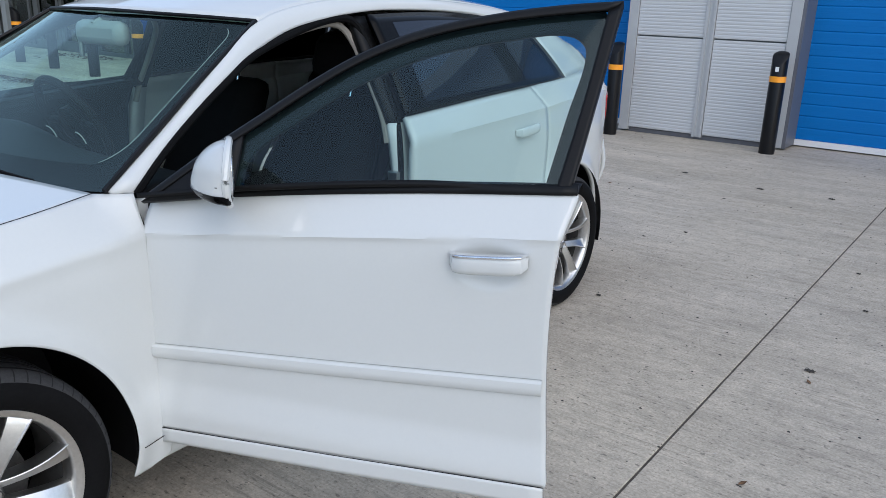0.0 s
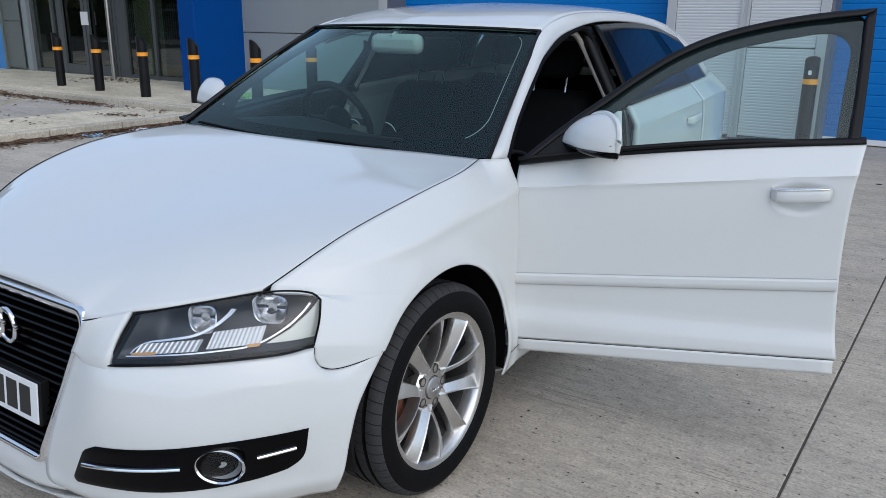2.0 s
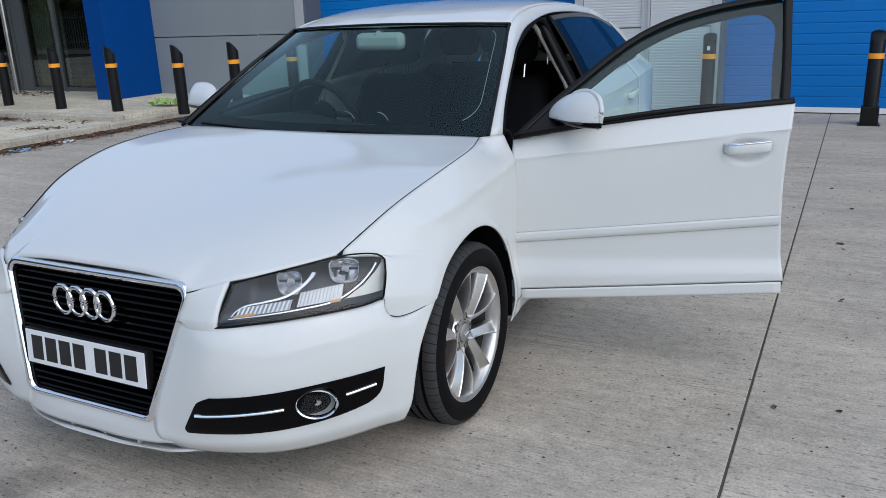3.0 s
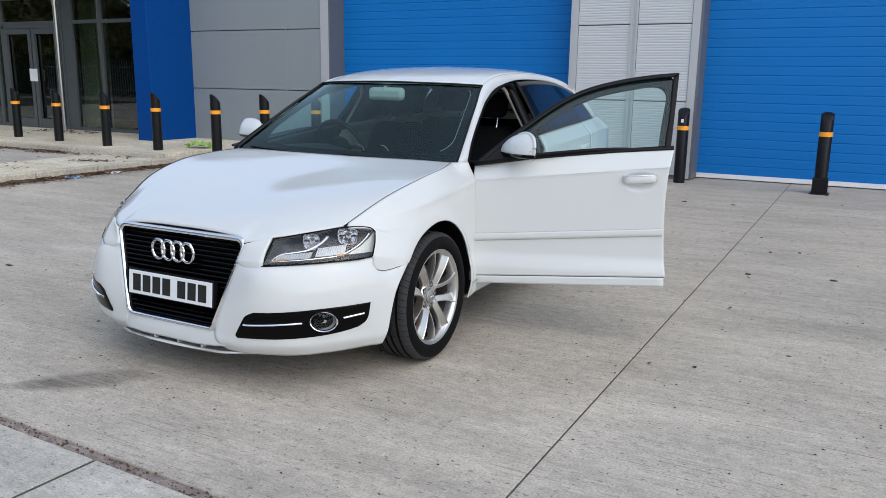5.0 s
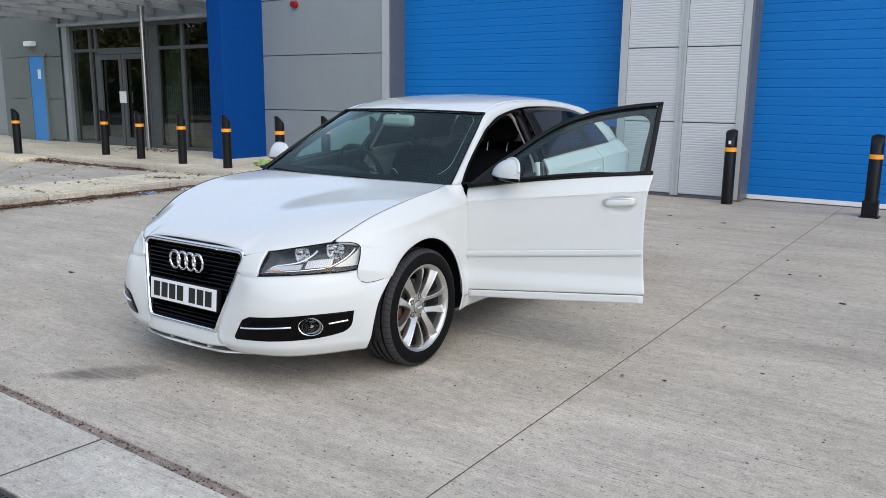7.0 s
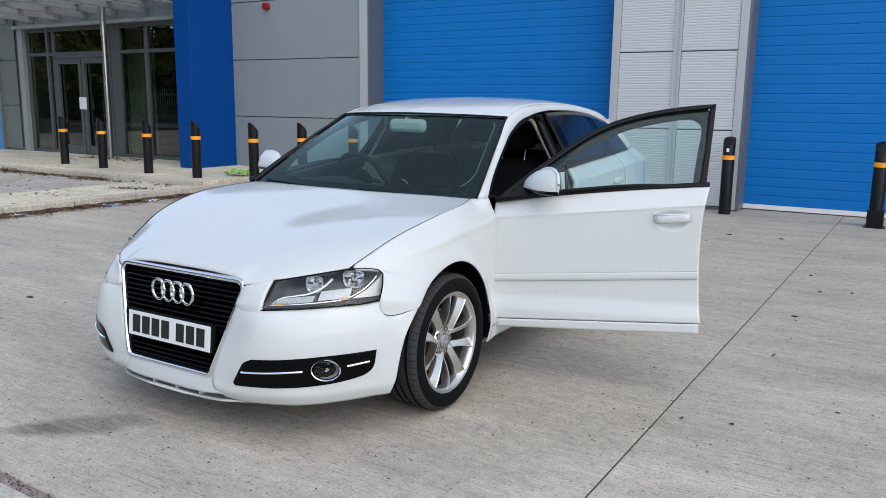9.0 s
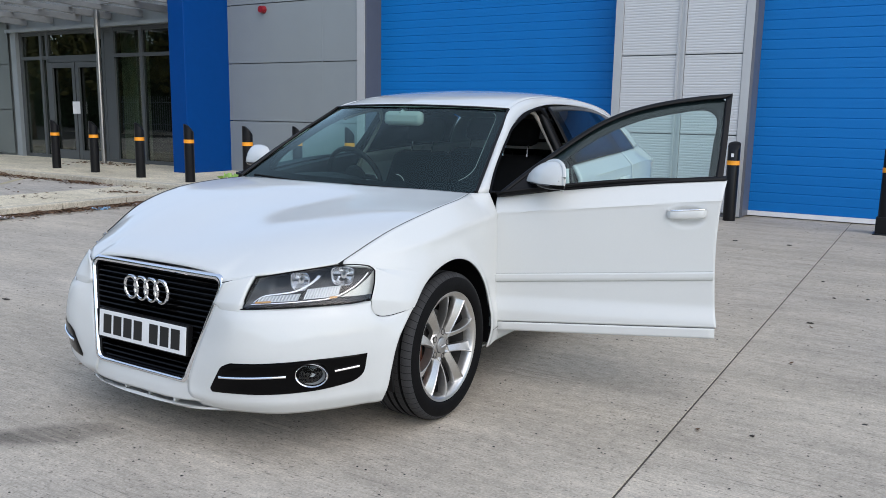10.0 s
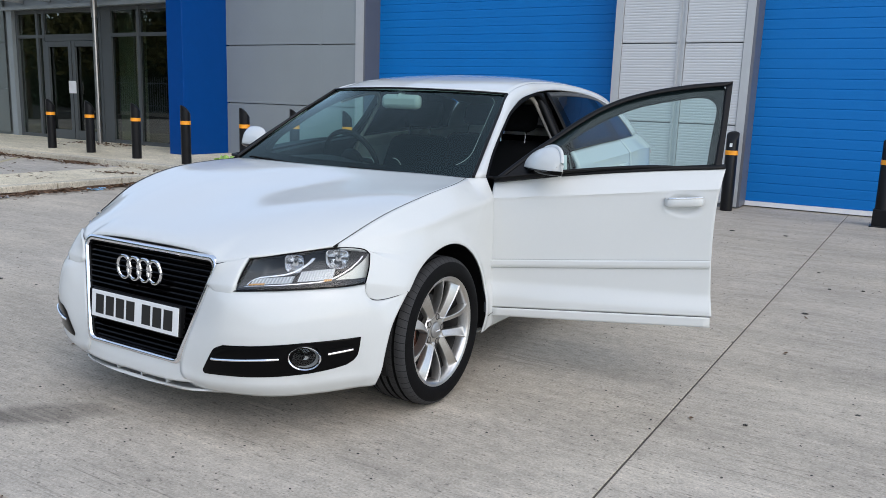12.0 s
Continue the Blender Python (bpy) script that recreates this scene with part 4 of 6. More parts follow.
def fog(sign):
    s = np.array([sign, 1, 1])
    rows = []
    for f in np.linspace(0, 1, 16):
        x0, x1 = 0.430 - 0.072 * f + 0.030 * max(0, 1 - f / 0.2) ** 2 + 0.016 * max(0, f / 0.14 - 6.14) ** 2, 0.826 - 0.012 * f - 0.026 * f**6
        row = []
        for k, u in enumerate(np.linspace(0, 1, 30)):
            x = x0 + (x1 - x0) * u
            z = np.interp(x, [0.432, 0.56, 0.69, 0.838], [0.374, 0.380, 0.390, 0.398]) * (1 - f) + (np.interp(x, [0.366, 0.53, 0.70, 0.80], [0.256, 0.259, 0.270, 0.282]) + 0.014 * u**9) * f
            rim = f in (0, 1) or k in (0, 29)
            row.append(bump_xz(x, z, 0.0015 if rim else 0.004) * s)
        rows.append(row)
    bm = bmesh.new()
    grid(bm, rows)
    outward(bm, (0, 0, 0.3))
    g = cpart("fog_grille", bm, GLOSSBLACK)
    c = bump_xz(0.698, 0.336, 0.004) * s
    m = look(c, c + np.array([0.52 * sign, -0.85, 0.02]))
    bm = bmesh.new()
    lathe(bm, [(0.0, 0.056), (-0.010, 0.0575), (-0.016, 0.0545), (-0.012, 0.0505), (0.0, 0.050)], 40, "z")
    bm.transform(m @ Matrix.Diagonal((1.03, 0.76, 1, 1)))
    cpart("fog_ring", bm, CHROME, label="chrome fog lamp ring")
    bm = bmesh.new()
    lathe(bm, [(0.028, 0.004), (0.026, 0.02), (0.012, 0.036), (-0.002, 0.047)], 32, "z")
    bm.transform(m @ Matrix.Diagonal((1.03, 0.76, 1, 1)))
    cpart("fog_reflector", bm, HAZE)
    bm = bmesh.new()
    lathe(bm, [(0.0, 0.0005), (-0.001, 0.010), (0.01, 0.016), (0.02, 0.018)], 20, "z")
    bm.transform(m @ Matrix.Diagonal((1.03, 0.76, 1, 1)))
    cpart("fog_bulb", bm, REFLECTOR)
    bm = bmesh.new()
    lathe(bm, [(-0.016, 0.0005), (-0.014, 0.025), (-0.010, 0.047)], 32, "z")
    bm.transform(m @ Matrix.Diagonal((1.03, 0.76, 1, 1)))
    cpart("fog_lens", bm, LENS)
    for pts in ([(0.414, 0.320), (0.50, 0.326), (0.634, 0.335)], [(0.752, 0.345), (0.806, 0.355)]):
        bm = bmesh.new()
        tube(bm, [bump_xz(*q, 0.008) * s for q in crv(pts, 10)], 0.0048, 8, 1.0)
        cpart("fog_strip", bm, CHROME, label="chrome fog lamp strip")


fog(1), fog(-1)


# grille
def outline(w0, w1, z0, z1, r, n=8):
    """Half widths and heights of a rounded, tapering frame, going round from the bottom middle."""
    pts = []
    corners = [(w0, z0, -90), (w1, z1, 0)]
    for w, z, a0 in corners:
        sg = 1 if a0 == -90 else -1
        for k in range(n + 1):
            a = radians(a0 + 90 * k / n)
            pts.append((w - r + r * math.cos(a), z + sg * r + r * math.sin(a)))
    pts = [(x, z - (0.08 * x * x if z > 0.5 else 0)) for x, z in pts]
    return pts + [(-x, z) for x, z in reversed(pts)]


def nose_y(x, z):
    return -0.824 + 0.34 * np.maximum(0.0, z - 0.30) ** 1.35 + 0.03 * x * x


def frame_ring(o, i, depth0, depth1, material, name, label=""):
    bm = bmesh.new()
    loops = []
    rings = [(o, 0.03), (o, 0.0)]
    for f, d in ((0.12, -0.003), (0.35, -0.0045), (0.65, -0.0035), (0.88, 0.0), (1.0, 0.006)):
        rings.append(([(a + (c - a) * f, b + (d2 - b) * f) for (a, b), (c, d2) in zip(o, i)], d))
    rings.append((i, 0.03))
    for ring, d in [(q, e + (depth0 if e < 0.005 else depth1)) for q, e in rings]:
        loops.append([bm.verts.new((x, nose_y(x, z) + d, z)) for x, z in ring])
    n = len(o)
    for a, b in zip(loops, loops[1:]):
        for k in range(n):
            bm.faces.new((a[k], a[(k + 1) % n], b[(k + 1) % n], b[k]))
    bmesh.ops.recalc_face_normals(bm, faces=bm.faces)
    return cpart(name, bm, material, label=label, sharp=50)


OUT, INN = outline(0.266, 0.372, 0.266, 0.678, 0.036, 10), outline(0.247, 0.352, 0.284, 0.655, 0.026, 10)
frame_ring(OUT, INN, -0.007, -0.004, CHROME, "grille_frame", "chrome grille frame")
frame_ring(INN, outline(0.240, 0.345, 0.290, 0.649, 0.021, 10), 0.004, 0.010, GLOSSBLACK, "grille_lip")
bm = bmesh.new()
back = []
for k in range(20):
    z = 0.276 + (0.660 - 0.276) * k / 19
    w = np.interp(z, [0.302, 0.642], [0.266, 0.372]) - 0.010
    back.append([(x, nose_y(x, z) + 0.045, z) for x in np.linspace(-w, w, 14)])
grid(bm, back)
cpart("grille_back", bm, BLACK)
for k in range(19):
    z = 0.292 + k * 0.0196
    w = np.interp(z, [0.302, 0.642], [0.266, 0.372]) - 0.020
    bm = bmesh.new()
    rows = []
    for dy, dz in ((0.04, 0.005), (0.010, 0.0055), (0.006, 0.002), (0.010, -0.003), (0.04, -0.004)):
        rows.append([(x, nose_y(x, z) + dy, z + dz) for x in np.linspace(-w, w, 14)])
    grid(bm, rows)
    cpart("grille_slat", bm, GLOSSBLACK)
bm = bmesh.new()
for k in range(4):
    cx = (k - 1.5) * 0.0570 - 0.006
    ring = [(cx + 0.0365 * math.cos(2 * math.pi * q / 48), nose_y(0, 0.573) - 0.014 - 0.06 * cx * cx, 0.575 + 0.0425 * math.sin(2 * math.pi * q / 48)) for q in range(48)]
    tube(bm, ring, 0.0068, 10, closed=True)
badge = cpart("badge", bm, CHROME, label="chrome ring badge")
# number plate: a white board with bars for the characters
py0 = -0.8195
plate_m = Matrix.Translation((0, py0, 0.420)) @ Euler((radians(-5), 0, 0)).to_matrix().to_4x4()
bm = bmesh.new()
box(bm, -0.252, 0.004, -0.058, 0.252, 0.03, 0.058)
bm.transform(plate_m)
cpart("plate_holder", bm, BLACK, smooth=False, bevel=0.004)
bm = bmesh.new()
box(bm, -0.247, 0, -0.0525, 0.247, 0.004, 0.0525)
bm.transform(plate_m)
cpart("number_plate", bm, PLATEWHITE, label="white number plate with dark bars", smooth=False, bevel=0.002)
for cx in (-0.196, -0.136, -0.076, -0.016, 0.073, 0.133, 0.193):
    bm = bmesh.new()
    box(bm, cx - 0.0235, -0.0012, -0.0375, cx + 0.0235, -0.0002, 0.0375)
    bm.transform(plate_m)
    cpart("plate_bar", bm, PLATEINK, smooth=False)


# headlamps
def headlamp(sign):
    s = np.array([sign, 1, 1])
    g = loft([LAMP_UP, LAMP_MID, LAMP_LO], 34, 16) * s
    bm = bmesh.new()
    grid(bm, g)
    outward(bm, (0, 0.2, 0.6))
    lamp = cpart("headlight", bm, LENS, label="clear headlight with chrome reflectors")
    rim = list(g[0]) + list(g[1:, -1]) + list(g[-1][::-1][1:]) + list(g[1:-1, 0][::-1])
    bm = bmesh.new()
    tube(bm, rim, 0.0028, 6, closed=True)
    cpart("headlight_rim", bm, GLOSSBLACK)
    # housing bowl behind the lens
    back = g.copy()
    nrow, ncol = back.shape[:2]
    for i in range(nrow):
        for j in range(ncol):
            e = min(i / (nrow - 1), 1 - i / (nrow - 1)) * 2
            e2 = min(j / (ncol - 1), 1 - j / (ncol - 1)) * 2
            d = 0.036 + 0.058 * min(1, e * 3.0) * min(1, e2 * 5)
            back[i, j] += np.array([-0.30 * sign, 0.95, 0]) * d
    bm = bmesh.new()
    grid(bm, back)
    cpart("headlight_housing", bm, HOUSING)

    def at(u, v, deep):
        fi, fj = v * (nrow - 1), u * (ncol - 1)
        a0, b0 = min(int(fi), nrow - 2), min(int(fj), ncol - 2)
        a1, b1 = fi - a0, fj - b0
        q = (g[a0, b0] * (1 - b1) + g[a0, b0 + 1] * b1) * (1 - a1) + (g[a0 + 1, b0] * (1 - b1) + g[a0 + 1, b0 + 1] * b1) * a1
        return q + np.array([-0.25 * sign, 0.95, 0]) * deep

    def bowl(u, v, wide, tall, deep, nm, out):
        c = at(u, v, out)
        m = look(c, c + np.array([0.38 * sign, -0.92, 0.02]))
        bm = bmesh.new()
        rows = []
        for r, d in ((1.10, 0.004), (1.07, -0.003), (1.0, 0.0), (0.93, deep * 0.35), (0.8, deep * 0.7), (0.55, deep * 0.93), (0.2, deep)):
            ring = []
            for k in range(49):
                a = 2 * math.pi * k / 48
                e = 0.62 + 0.38 * (1 - r) if r < 1 else 0.62
                cx, cy = math.copysign(abs(math.cos(a)) ** e, math.cos(a)), math.copysign(abs(math.sin(a)) ** e, math.sin(a))
                ring.append(m @ Vector((cx * r * wide * (1 + 0.10 * cy), cy * r * tall, d)))
            rows.append(ring)
        grid(bm, rows)
        outward(bm, tuple(m @ Vector((0, 0, 0.2))))
        cpart(nm, bm, REFLECTOR)
        bm = bmesh.new()
        lathe(bm, [(deep * 0.30, 0.0006), (deep * 0.32, 0.011), (deep * 0.5, 0.0125), (deep * 0.98, 0.0125)], 20, "z")
        bm.transform(m)
        cpart("bulb", bm, CHROME)
        bm = bmesh.new()
        box(bm, -wide * 0.9, -0.0035, deep * 0.42, wide * 0.9, 0.0035, deep * 0.46)
        bm.transform(m)
        cpart("bulb_bridge", bm, HOUSING, smooth=False)
    bowl(0.36, 0.36, 0.031, 0.031, 0.05, "dipped_reflector", 0.028)
    bowl(0.70, 0.36, 0.039, 0.032, 0.05, "main_reflector", 0.030)

    def ribbon(keys, w0, w1, deep, material, nm, label=""):
        """A tapered bright blade laid along the lens."""
        c = crv(keys, 40)
        bm = bmesh.new()
        rows = []
        for k, (u, v) in enumerate(c):
            w = w0 + (w1 - w0) * k / 39
            d = c[min(k + 1, 39)] - c[max(k - 1, 0)]
            n = np.array([-d[1], d[0] * 2.5])
            n /= np.linalg.norm(n)
            rows.append([at(min(max(u + n[0] * w * e / 2.5, 0.02), 0.98), min(max(v + n[1] * w * e, 0.03), 0.97), deep + 0.012 * abs(e)) for e in (-1, -0.8, 0.8, 1)])
        grid(bm, rows)
        outward(bm, (0.5 * sign, 0, 0.6))
        cpart(nm, bm, material, label=label)
    ribbon([(0.05, 0.90), (0.25, 0.90), (0.5, 0.89), (0.66, 0.86), (0.80, 0.66), (0.88, 0.42), (0.915, 0.24)], 0.013, 0.018, 0.012, BRIGHT, "light_strip", "bright light strip")
    ribbon([(0.055, 0.88), (0.075, 0.76), (0.12, 0.68), (0.22, 0.66), (0.34, 0.63), (0.43, 0.51), (0.485, 0.36), (0.505, 0.26)], 0.012, 0.042, 0.022, BRIGHT, "light_strip", "bright light strip")
    for u0, u1, v0, v1, nm in ((0.09, 0.40, 0.70, 0.86, "indicator"), (0.44, 0.70, 0.60, 0.84, "side_light")):
        bm = bmesh.new()
        grid(bm, [[at(u0 + (u1 - u0) * k / 48, v0 + (v1 - v0) * e, 0.030 - 0.012 * e + 0.0022 * (k % 4 in (1, 2))) for k in range(49)] for e in np.linspace(0, 1, 4)])
        cpart(nm, bm, HAZE, label="ribbed bright reflector", sharp=20)
    for u0, u1 in ((0.08, 0.20), (0.64, 0.70)):
        bm = bmesh.new()
        grid(bm, [[at(u, v, 0.016) for u in np.linspace(u0, u1, 8)] for v in (0.82, 0.87)])
        cpart("amber_strip", bm, AMBER)
    bm = bmesh.new()
    grid(bm, [[at(u, v, 0.026) for u in np.linspace(np.interp(v, [0.14, 0.24, 0.42, 0.66, 0.86], [0.955, 0.945, 0.91, 0.835, 0.72]), 0.972, 8)] for v in np.linspace(0.14, 0.86, 12)])
    cpart("corner_reflector", bm, LAMPSIDE, label="grey outer corner of the headlight")
    return lamp


headlamp(1), headlamp(-1)


# ---- roof, pillars, glass ----
RAIL_IN = [(0.769, 0.412, 0.910), (0.717, 0.613, 1.036), (0.664, 0.818, 1.170), (0.618, 1.016, 1.286), (0.590, 1.24, 1.337), (0.580, 1.50, 1.358), (0.578, 2.10, 1.350), (0.560, 2.60, 1.300), (0.520, 2.98, 1.215)]
RAIL_OUT = [(0.803, 0.456, 0.903), (0.765, 0.568, 0.983), (0.735, 0.680, 1.055), (0.701, 0.822, 1.137), (0.669, 0.958, 1.204), (0.641, 1.12, 1.262), (0.627, 1.29, 1.294), (0.617, 1.44, 1.312), (0.610, 1.62, 1.322), (0.612, 2.20, 1.308), (0.640, 2.52, 1.250)]
roof_mid = [(0, 0.872, 1.298), (0, 1.05, 1.343), (0, 1.5, 1.396), (0, 2.1, 1.390), (0, 2.6, 1.338), (0, 3.01, 1.258)]
roof_half = [(0.34, 0.906, 1.295), (0.34, 1.08, 1.341), (0.34, 1.5, 1.387), (0.34, 2.1, 1.381), (0.34, 2.6, 1.329), (0.34, 2.99, 1.250)]
bm = bmesh.new()
grid(bm, loft([roof_mid, roof_half, [(0.50, 0.960, 1.291), (0.50, 1.15, 1.340), (0.50, 1.5, 1.374), (0.50, 2.1, 1.367), (0.48, 2.6, 1.316), (0.45, 2.98, 1.232)], RAIL_IN[3:]], 40, 18), mirror=True)
outward(bm, (0, 1.6, 0))
cpart("roof", bm, PAINT, thick=0.02)
for sign in (1, -1):
    mid = [tuple((a + b) / 2 + np.array([0.006, -0.002, 0.005])) for a, b in zip(crv(RAIL_IN, 24), crv(RAIL_OUT, 24))]
    bm = bmesh.new()
    p = loft([RAIL_IN[:9], mid, RAIL_OUT], 60, 9)
    grid(bm, p if sign > 0 else flipx(p))
    outward(bm, (0, 1.4, 0.9))
    cpart("roof_pillar", bm, PAINT, thick=0.022)

WS_LOW = [(0, 0.345, 0.872), (0.3, 0.355, 0.876), (0.55, 0.38, 0.888), (0.764, 0.411, 0.906)]
WS_MID = [(0, 0.615, 1.108), (0.3, 0.63, 1.105), (0.53, 0.67, 1.100), (0.690, 0.712, 1.102)]
WS_TOP = [(0, 0.878, 1.295), (0.3, 0.897, 1.291), (0.47, 0.946, 1.287), (0.612, 1.014, 1.281)]


WSG = loft([WS_LOW, WS_MID, WS_TOP], 48, 48)
bm = bmesh.new()
grid(bm, WSG, mirror=True)
outward(bm, (0, 2, 0.5))
ws = cpart("windscreen", bm, GLASS)
ws.visible_shadow = False
# printed black border of the windscreen, rounded at the corners of the clear part
bm = bmesh.new()
FINE = loft([WS_LOW, WS_MID, WS_TOP], 100, 100)
U1, V0, V1, CU, CV = 0.925, 0.130, 0.962, 0.12, 0.17


def clear_edge(n=24):
    """Shares across and up of the clear part's edge, from the bottom middle round to the top middle."""
    a = np.linspace(0, math.pi / 2, n)
    low = [(U1 - CU + CU * math.sin(q), V0 + CV - CV * math.cos(q)) for q in a]
    top = [(U1 - CU * 0.7 + CU * 0.7 * math.cos(q), V1 - CV * 0.6 + CV * 0.6 * math.sin(q)) for q in a]
    return [(0.0, V0)] + low + top + [(0.0, V1)]


def rim_of(u, v):
    """The point of the windscreen's outer edge straight out from the middle through these shares."""
    du, dv = u, v - 0.55
    k = min(1 / du if du > 1e-6 else 99, (0.45 / dv if dv > 0 else 0.55 / -dv) if abs(dv) > 1e-6 else 99)
    return du * k, 0.55 + dv * k


def ws_point(u, v):
    a, b = min(v, 1) * 99, min(u, 1) * 99
    i, j = min(int(a), 98), min(int(b), 98)
    a, b = a - i, b - j
    return (FINE[i, j] * (1 - b) + FINE[i, j + 1] * b) * (1 - a) + (FINE[i + 1, j] * (1 - b) + FINE[i + 1, j + 1] * b) * a + np.array([0, 0.003, -0.004])


rows = []
clear = clear_edge()
clear = [((1 - f) * clear[0][0] + f * clear[1][0], V0) for f in np.linspace(0, 1, 12)][:-1] + clear[1:-1] + [((1 - f) * clear[-2][0], V1) for f in np.linspace(0, 1, 12)][1:]
for u, v in clear:
    ru, rv = rim_of(u, v)
    rows.append([ws_point(u + (ru - u) * f, v + (rv - v) * f) for f in np.linspace(0, 1, 8)])
for k in range(len(rows) - 1):
    a, b = rim_of(*clear[k]), rim_of(*clear[k + 1])
    if (a[0] > 0.999) != (b[0] > 0.999):
        q = rows[k][:-1] + [ws_point(1.0, round(a[1] if a[0] <= 0.999 else b[1]))]
        grid(bm, [rows[k], q], mirror=True)
        grid(bm, [q, rows[k + 1]], mirror=True)
grid(bm, rows, mirror=True)
cpart("windscreen_border", bm, FRIT)
# the reflection along the border's inner edge, modelled as a pale grey tube
bm = bmesh.new()
tube(bm, [r[0] + np.array([0, -0.001, 0.001]) for r in rows[16:-20]], 0.0012, 6)
cpart("border_glint", bm, GREYPLASTIC, label="pale painted reflection along the edge of the clear glass")
bm = bmesh.new()
tube(bm, [(x, y - 0.006, z + 0.004) for x, y, z in crv([(-a, b, c) for a, b, c in WS_TOP[::-1]][:-1] + WS_TOP, 40)], 0.006, 6)
for sign in (1, -1):
    tube(bm, [(sign * x, y - 0.004, z + 0.003) for x, y, z in crv([WS_LOW[-1], WS_MID[-1], WS_TOP[-1]], 30)], 0.008, 6)
cpart("windscreen_seal", bm, BLACK)
bm = bmesh.new()
grid(bm, loft([[(0, 0.30, 0.898), (0.3, 0.31, 0.897), (0.55, 0.345, 0.892), (0.72, 0.385, 0.888)], [(0, 0.36, 0.876), (0.3, 0.375, 0.876), (0.55, 0.41, 0.880), (0.76, 0.43, 0.890)]], 24, 4), mirror=True)
cpart("scuttle_panel", bm, BLACK, thick=0.01)


def wiper(pts, name="wiper"):
    bm = bmesh.new()
    tube(bm, crv(pts, 14), 0.008, 6, 0.6)
    cpart(name, bm, BLACK)
    bm = bmesh.new()
    q = crv(pts, 14)
    tube(bm, [p + np.array([0, -0.004, 0.012]) for p in q[3:]], 0.005, 6)
    cpart("wiper_blade", bm, RUBBER)


wiper([(0.66, 0.368, 0.893), (0.40, 0.360, 0.893), (0.06, 0.362, 0.897)])
wiper([(-0.05, 0.338, 0.890), (-0.30, 0.354, 0.894), (-0.66, 0.396, 0.904)])

# rear side panels
REAR_TOP = [(1.462, 0.988), (1.9, 1.016), (2.27, 1.035)]
SIDE_TOP = [(1.462, 0.988), (1.9, 1.016), (2.27, 1.035), (2.62, 1.048)]
for sign in (1, -1):
    def put(name, p, material, **kw):
        bm = bmesh.new()
        grid(bm, p if sign > 0 else flipx(p))
        outward(bm, (0, kw.pop("cy", 1.8), 0.6))
        return cpart(name, bm, material, **kw)
    yz = coons([(1.45, 0.30), (1.8, 0.30), (2.14, 0.30)], REAR_TOP, [(1.45, 0.30), (1.435, 0.6), (1.445, 0.9), (1.462, 0.988)],
               [(2.14, 0.30), (2.215, 0.38)] + arch(WB, 168, 138, 4, 0.372) + [(2.345, 0.75), (2.33, 0.92), (2.27, 1.035)], 36, 34)
    p = on_side(yz)
    put("rear_door", p, PAINT, thick=0.02)
    yz = coons(arch(WB, 137, 0, 13), [(2.2715, 1.035), (2.62, 1.048), (2.9, 1.06), (3.25, 1.05)], [(2.3175, 0.56), (2.3465, 0.75), (2.3315, 0.92), (2.2715, 1.035)],
               [(2.938, 0.312), (3.15, 0.36), (3.35, 0.5), (3.40, 0.75), (3.25, 1.05)], 44, 26)
    put("rear_quarter", on_side(yz), PAINT, thick=0.02, cy=2.5)
    # rear corner pillar above the waist
    top = [(0.640, 2.52, 1.250), (0.578, 2.74, 1.262), (0.520, 2.98, 1.215)]
    low = [tuple(on_side((y, z))) for y, z in [(2.62, 1.048), (2.9, 1.06), (3.25, 1.05)]]
    put("rear_pillar", coons(low, top, [low[0], ((low[0][0] + 0.640) / 2 + 0.010, 2.556, 1.155), top[0]], [low[-1], (0.57, 3.13, 1.14), top[-1]], 16, 12), PAINT, thick=0.02, cy=2.5)
    # dark glass and black surround of the rear side window
    yzl, yzt = crv([tuple(on_side((y, z))) for y, z in SIDE_TOP], 30), crv([(0.622, 1.48, 1.305), (0.616, 1.8, 1.314), (0.618, 2.2, 1.300), (0.646, 2.50, 1.243)], 30)
    win = np.array([yzl * (1 - f) + yzt * f + np.array([0.010 * 4 * f * (1 - f), 0, 0]) for f in np.linspace(0, 1, 12)])
    put("rear_window_trim", win + np.array([0.004, 0, 0]), GLOSSBLACK, thick=0.01)
    for a, b in ((3, 18), (20, 28)):
        put("rear_window", win[1:11, a:b] + np.array([0.0052, 0, 0]), DARKGLASS_SOLID)
    # tail lamp
    yz = coons([(3.20, 0.80), (3.36, 0.80)], [(3.10, 0.93), (3.32, 0.95)], [(3.20, 0.80), (3.10, 0.93)], [(3.36, 0.80), (3.32, 0.95)], 8, 8)
    put("tail_lamp", on_side(yz, 0.006), REDLENS, thick=0.008, cy=2.5)
    # door handle of the rear door
    rows = []
    for f in np.linspace(0, 1, 14):
        e = max(0.0, 1 - abs(2 * f - 1) ** 5) ** 0.5
        c = on_side((2.07 + 0.165 * f, 0.876 + 0.010 * (f - 0.5))) + np.array([0.024 * e, 0, 0])
        rows.append([tuple(c + np.array([0.011 * (0.35 + 0.65 * e) * math.cos(q), 0, 0.020 * (0.55 + 0.45 * e) * math.copysign(abs(math.sin(q)) ** 0.7, math.sin(q))])) for q in np.linspace(0, 2 * math.pi, 17)])
    put("rear_door_handle", np.array(rows), PAINT, label="white door handle")
    # sill
    sill = [[tuple(on_side((y, z)) + np.array([-0.012, 0, 0])) for y in np.linspace(0.40, 2.16, 12)] for z in (0.30, 0.26, 0.22)]
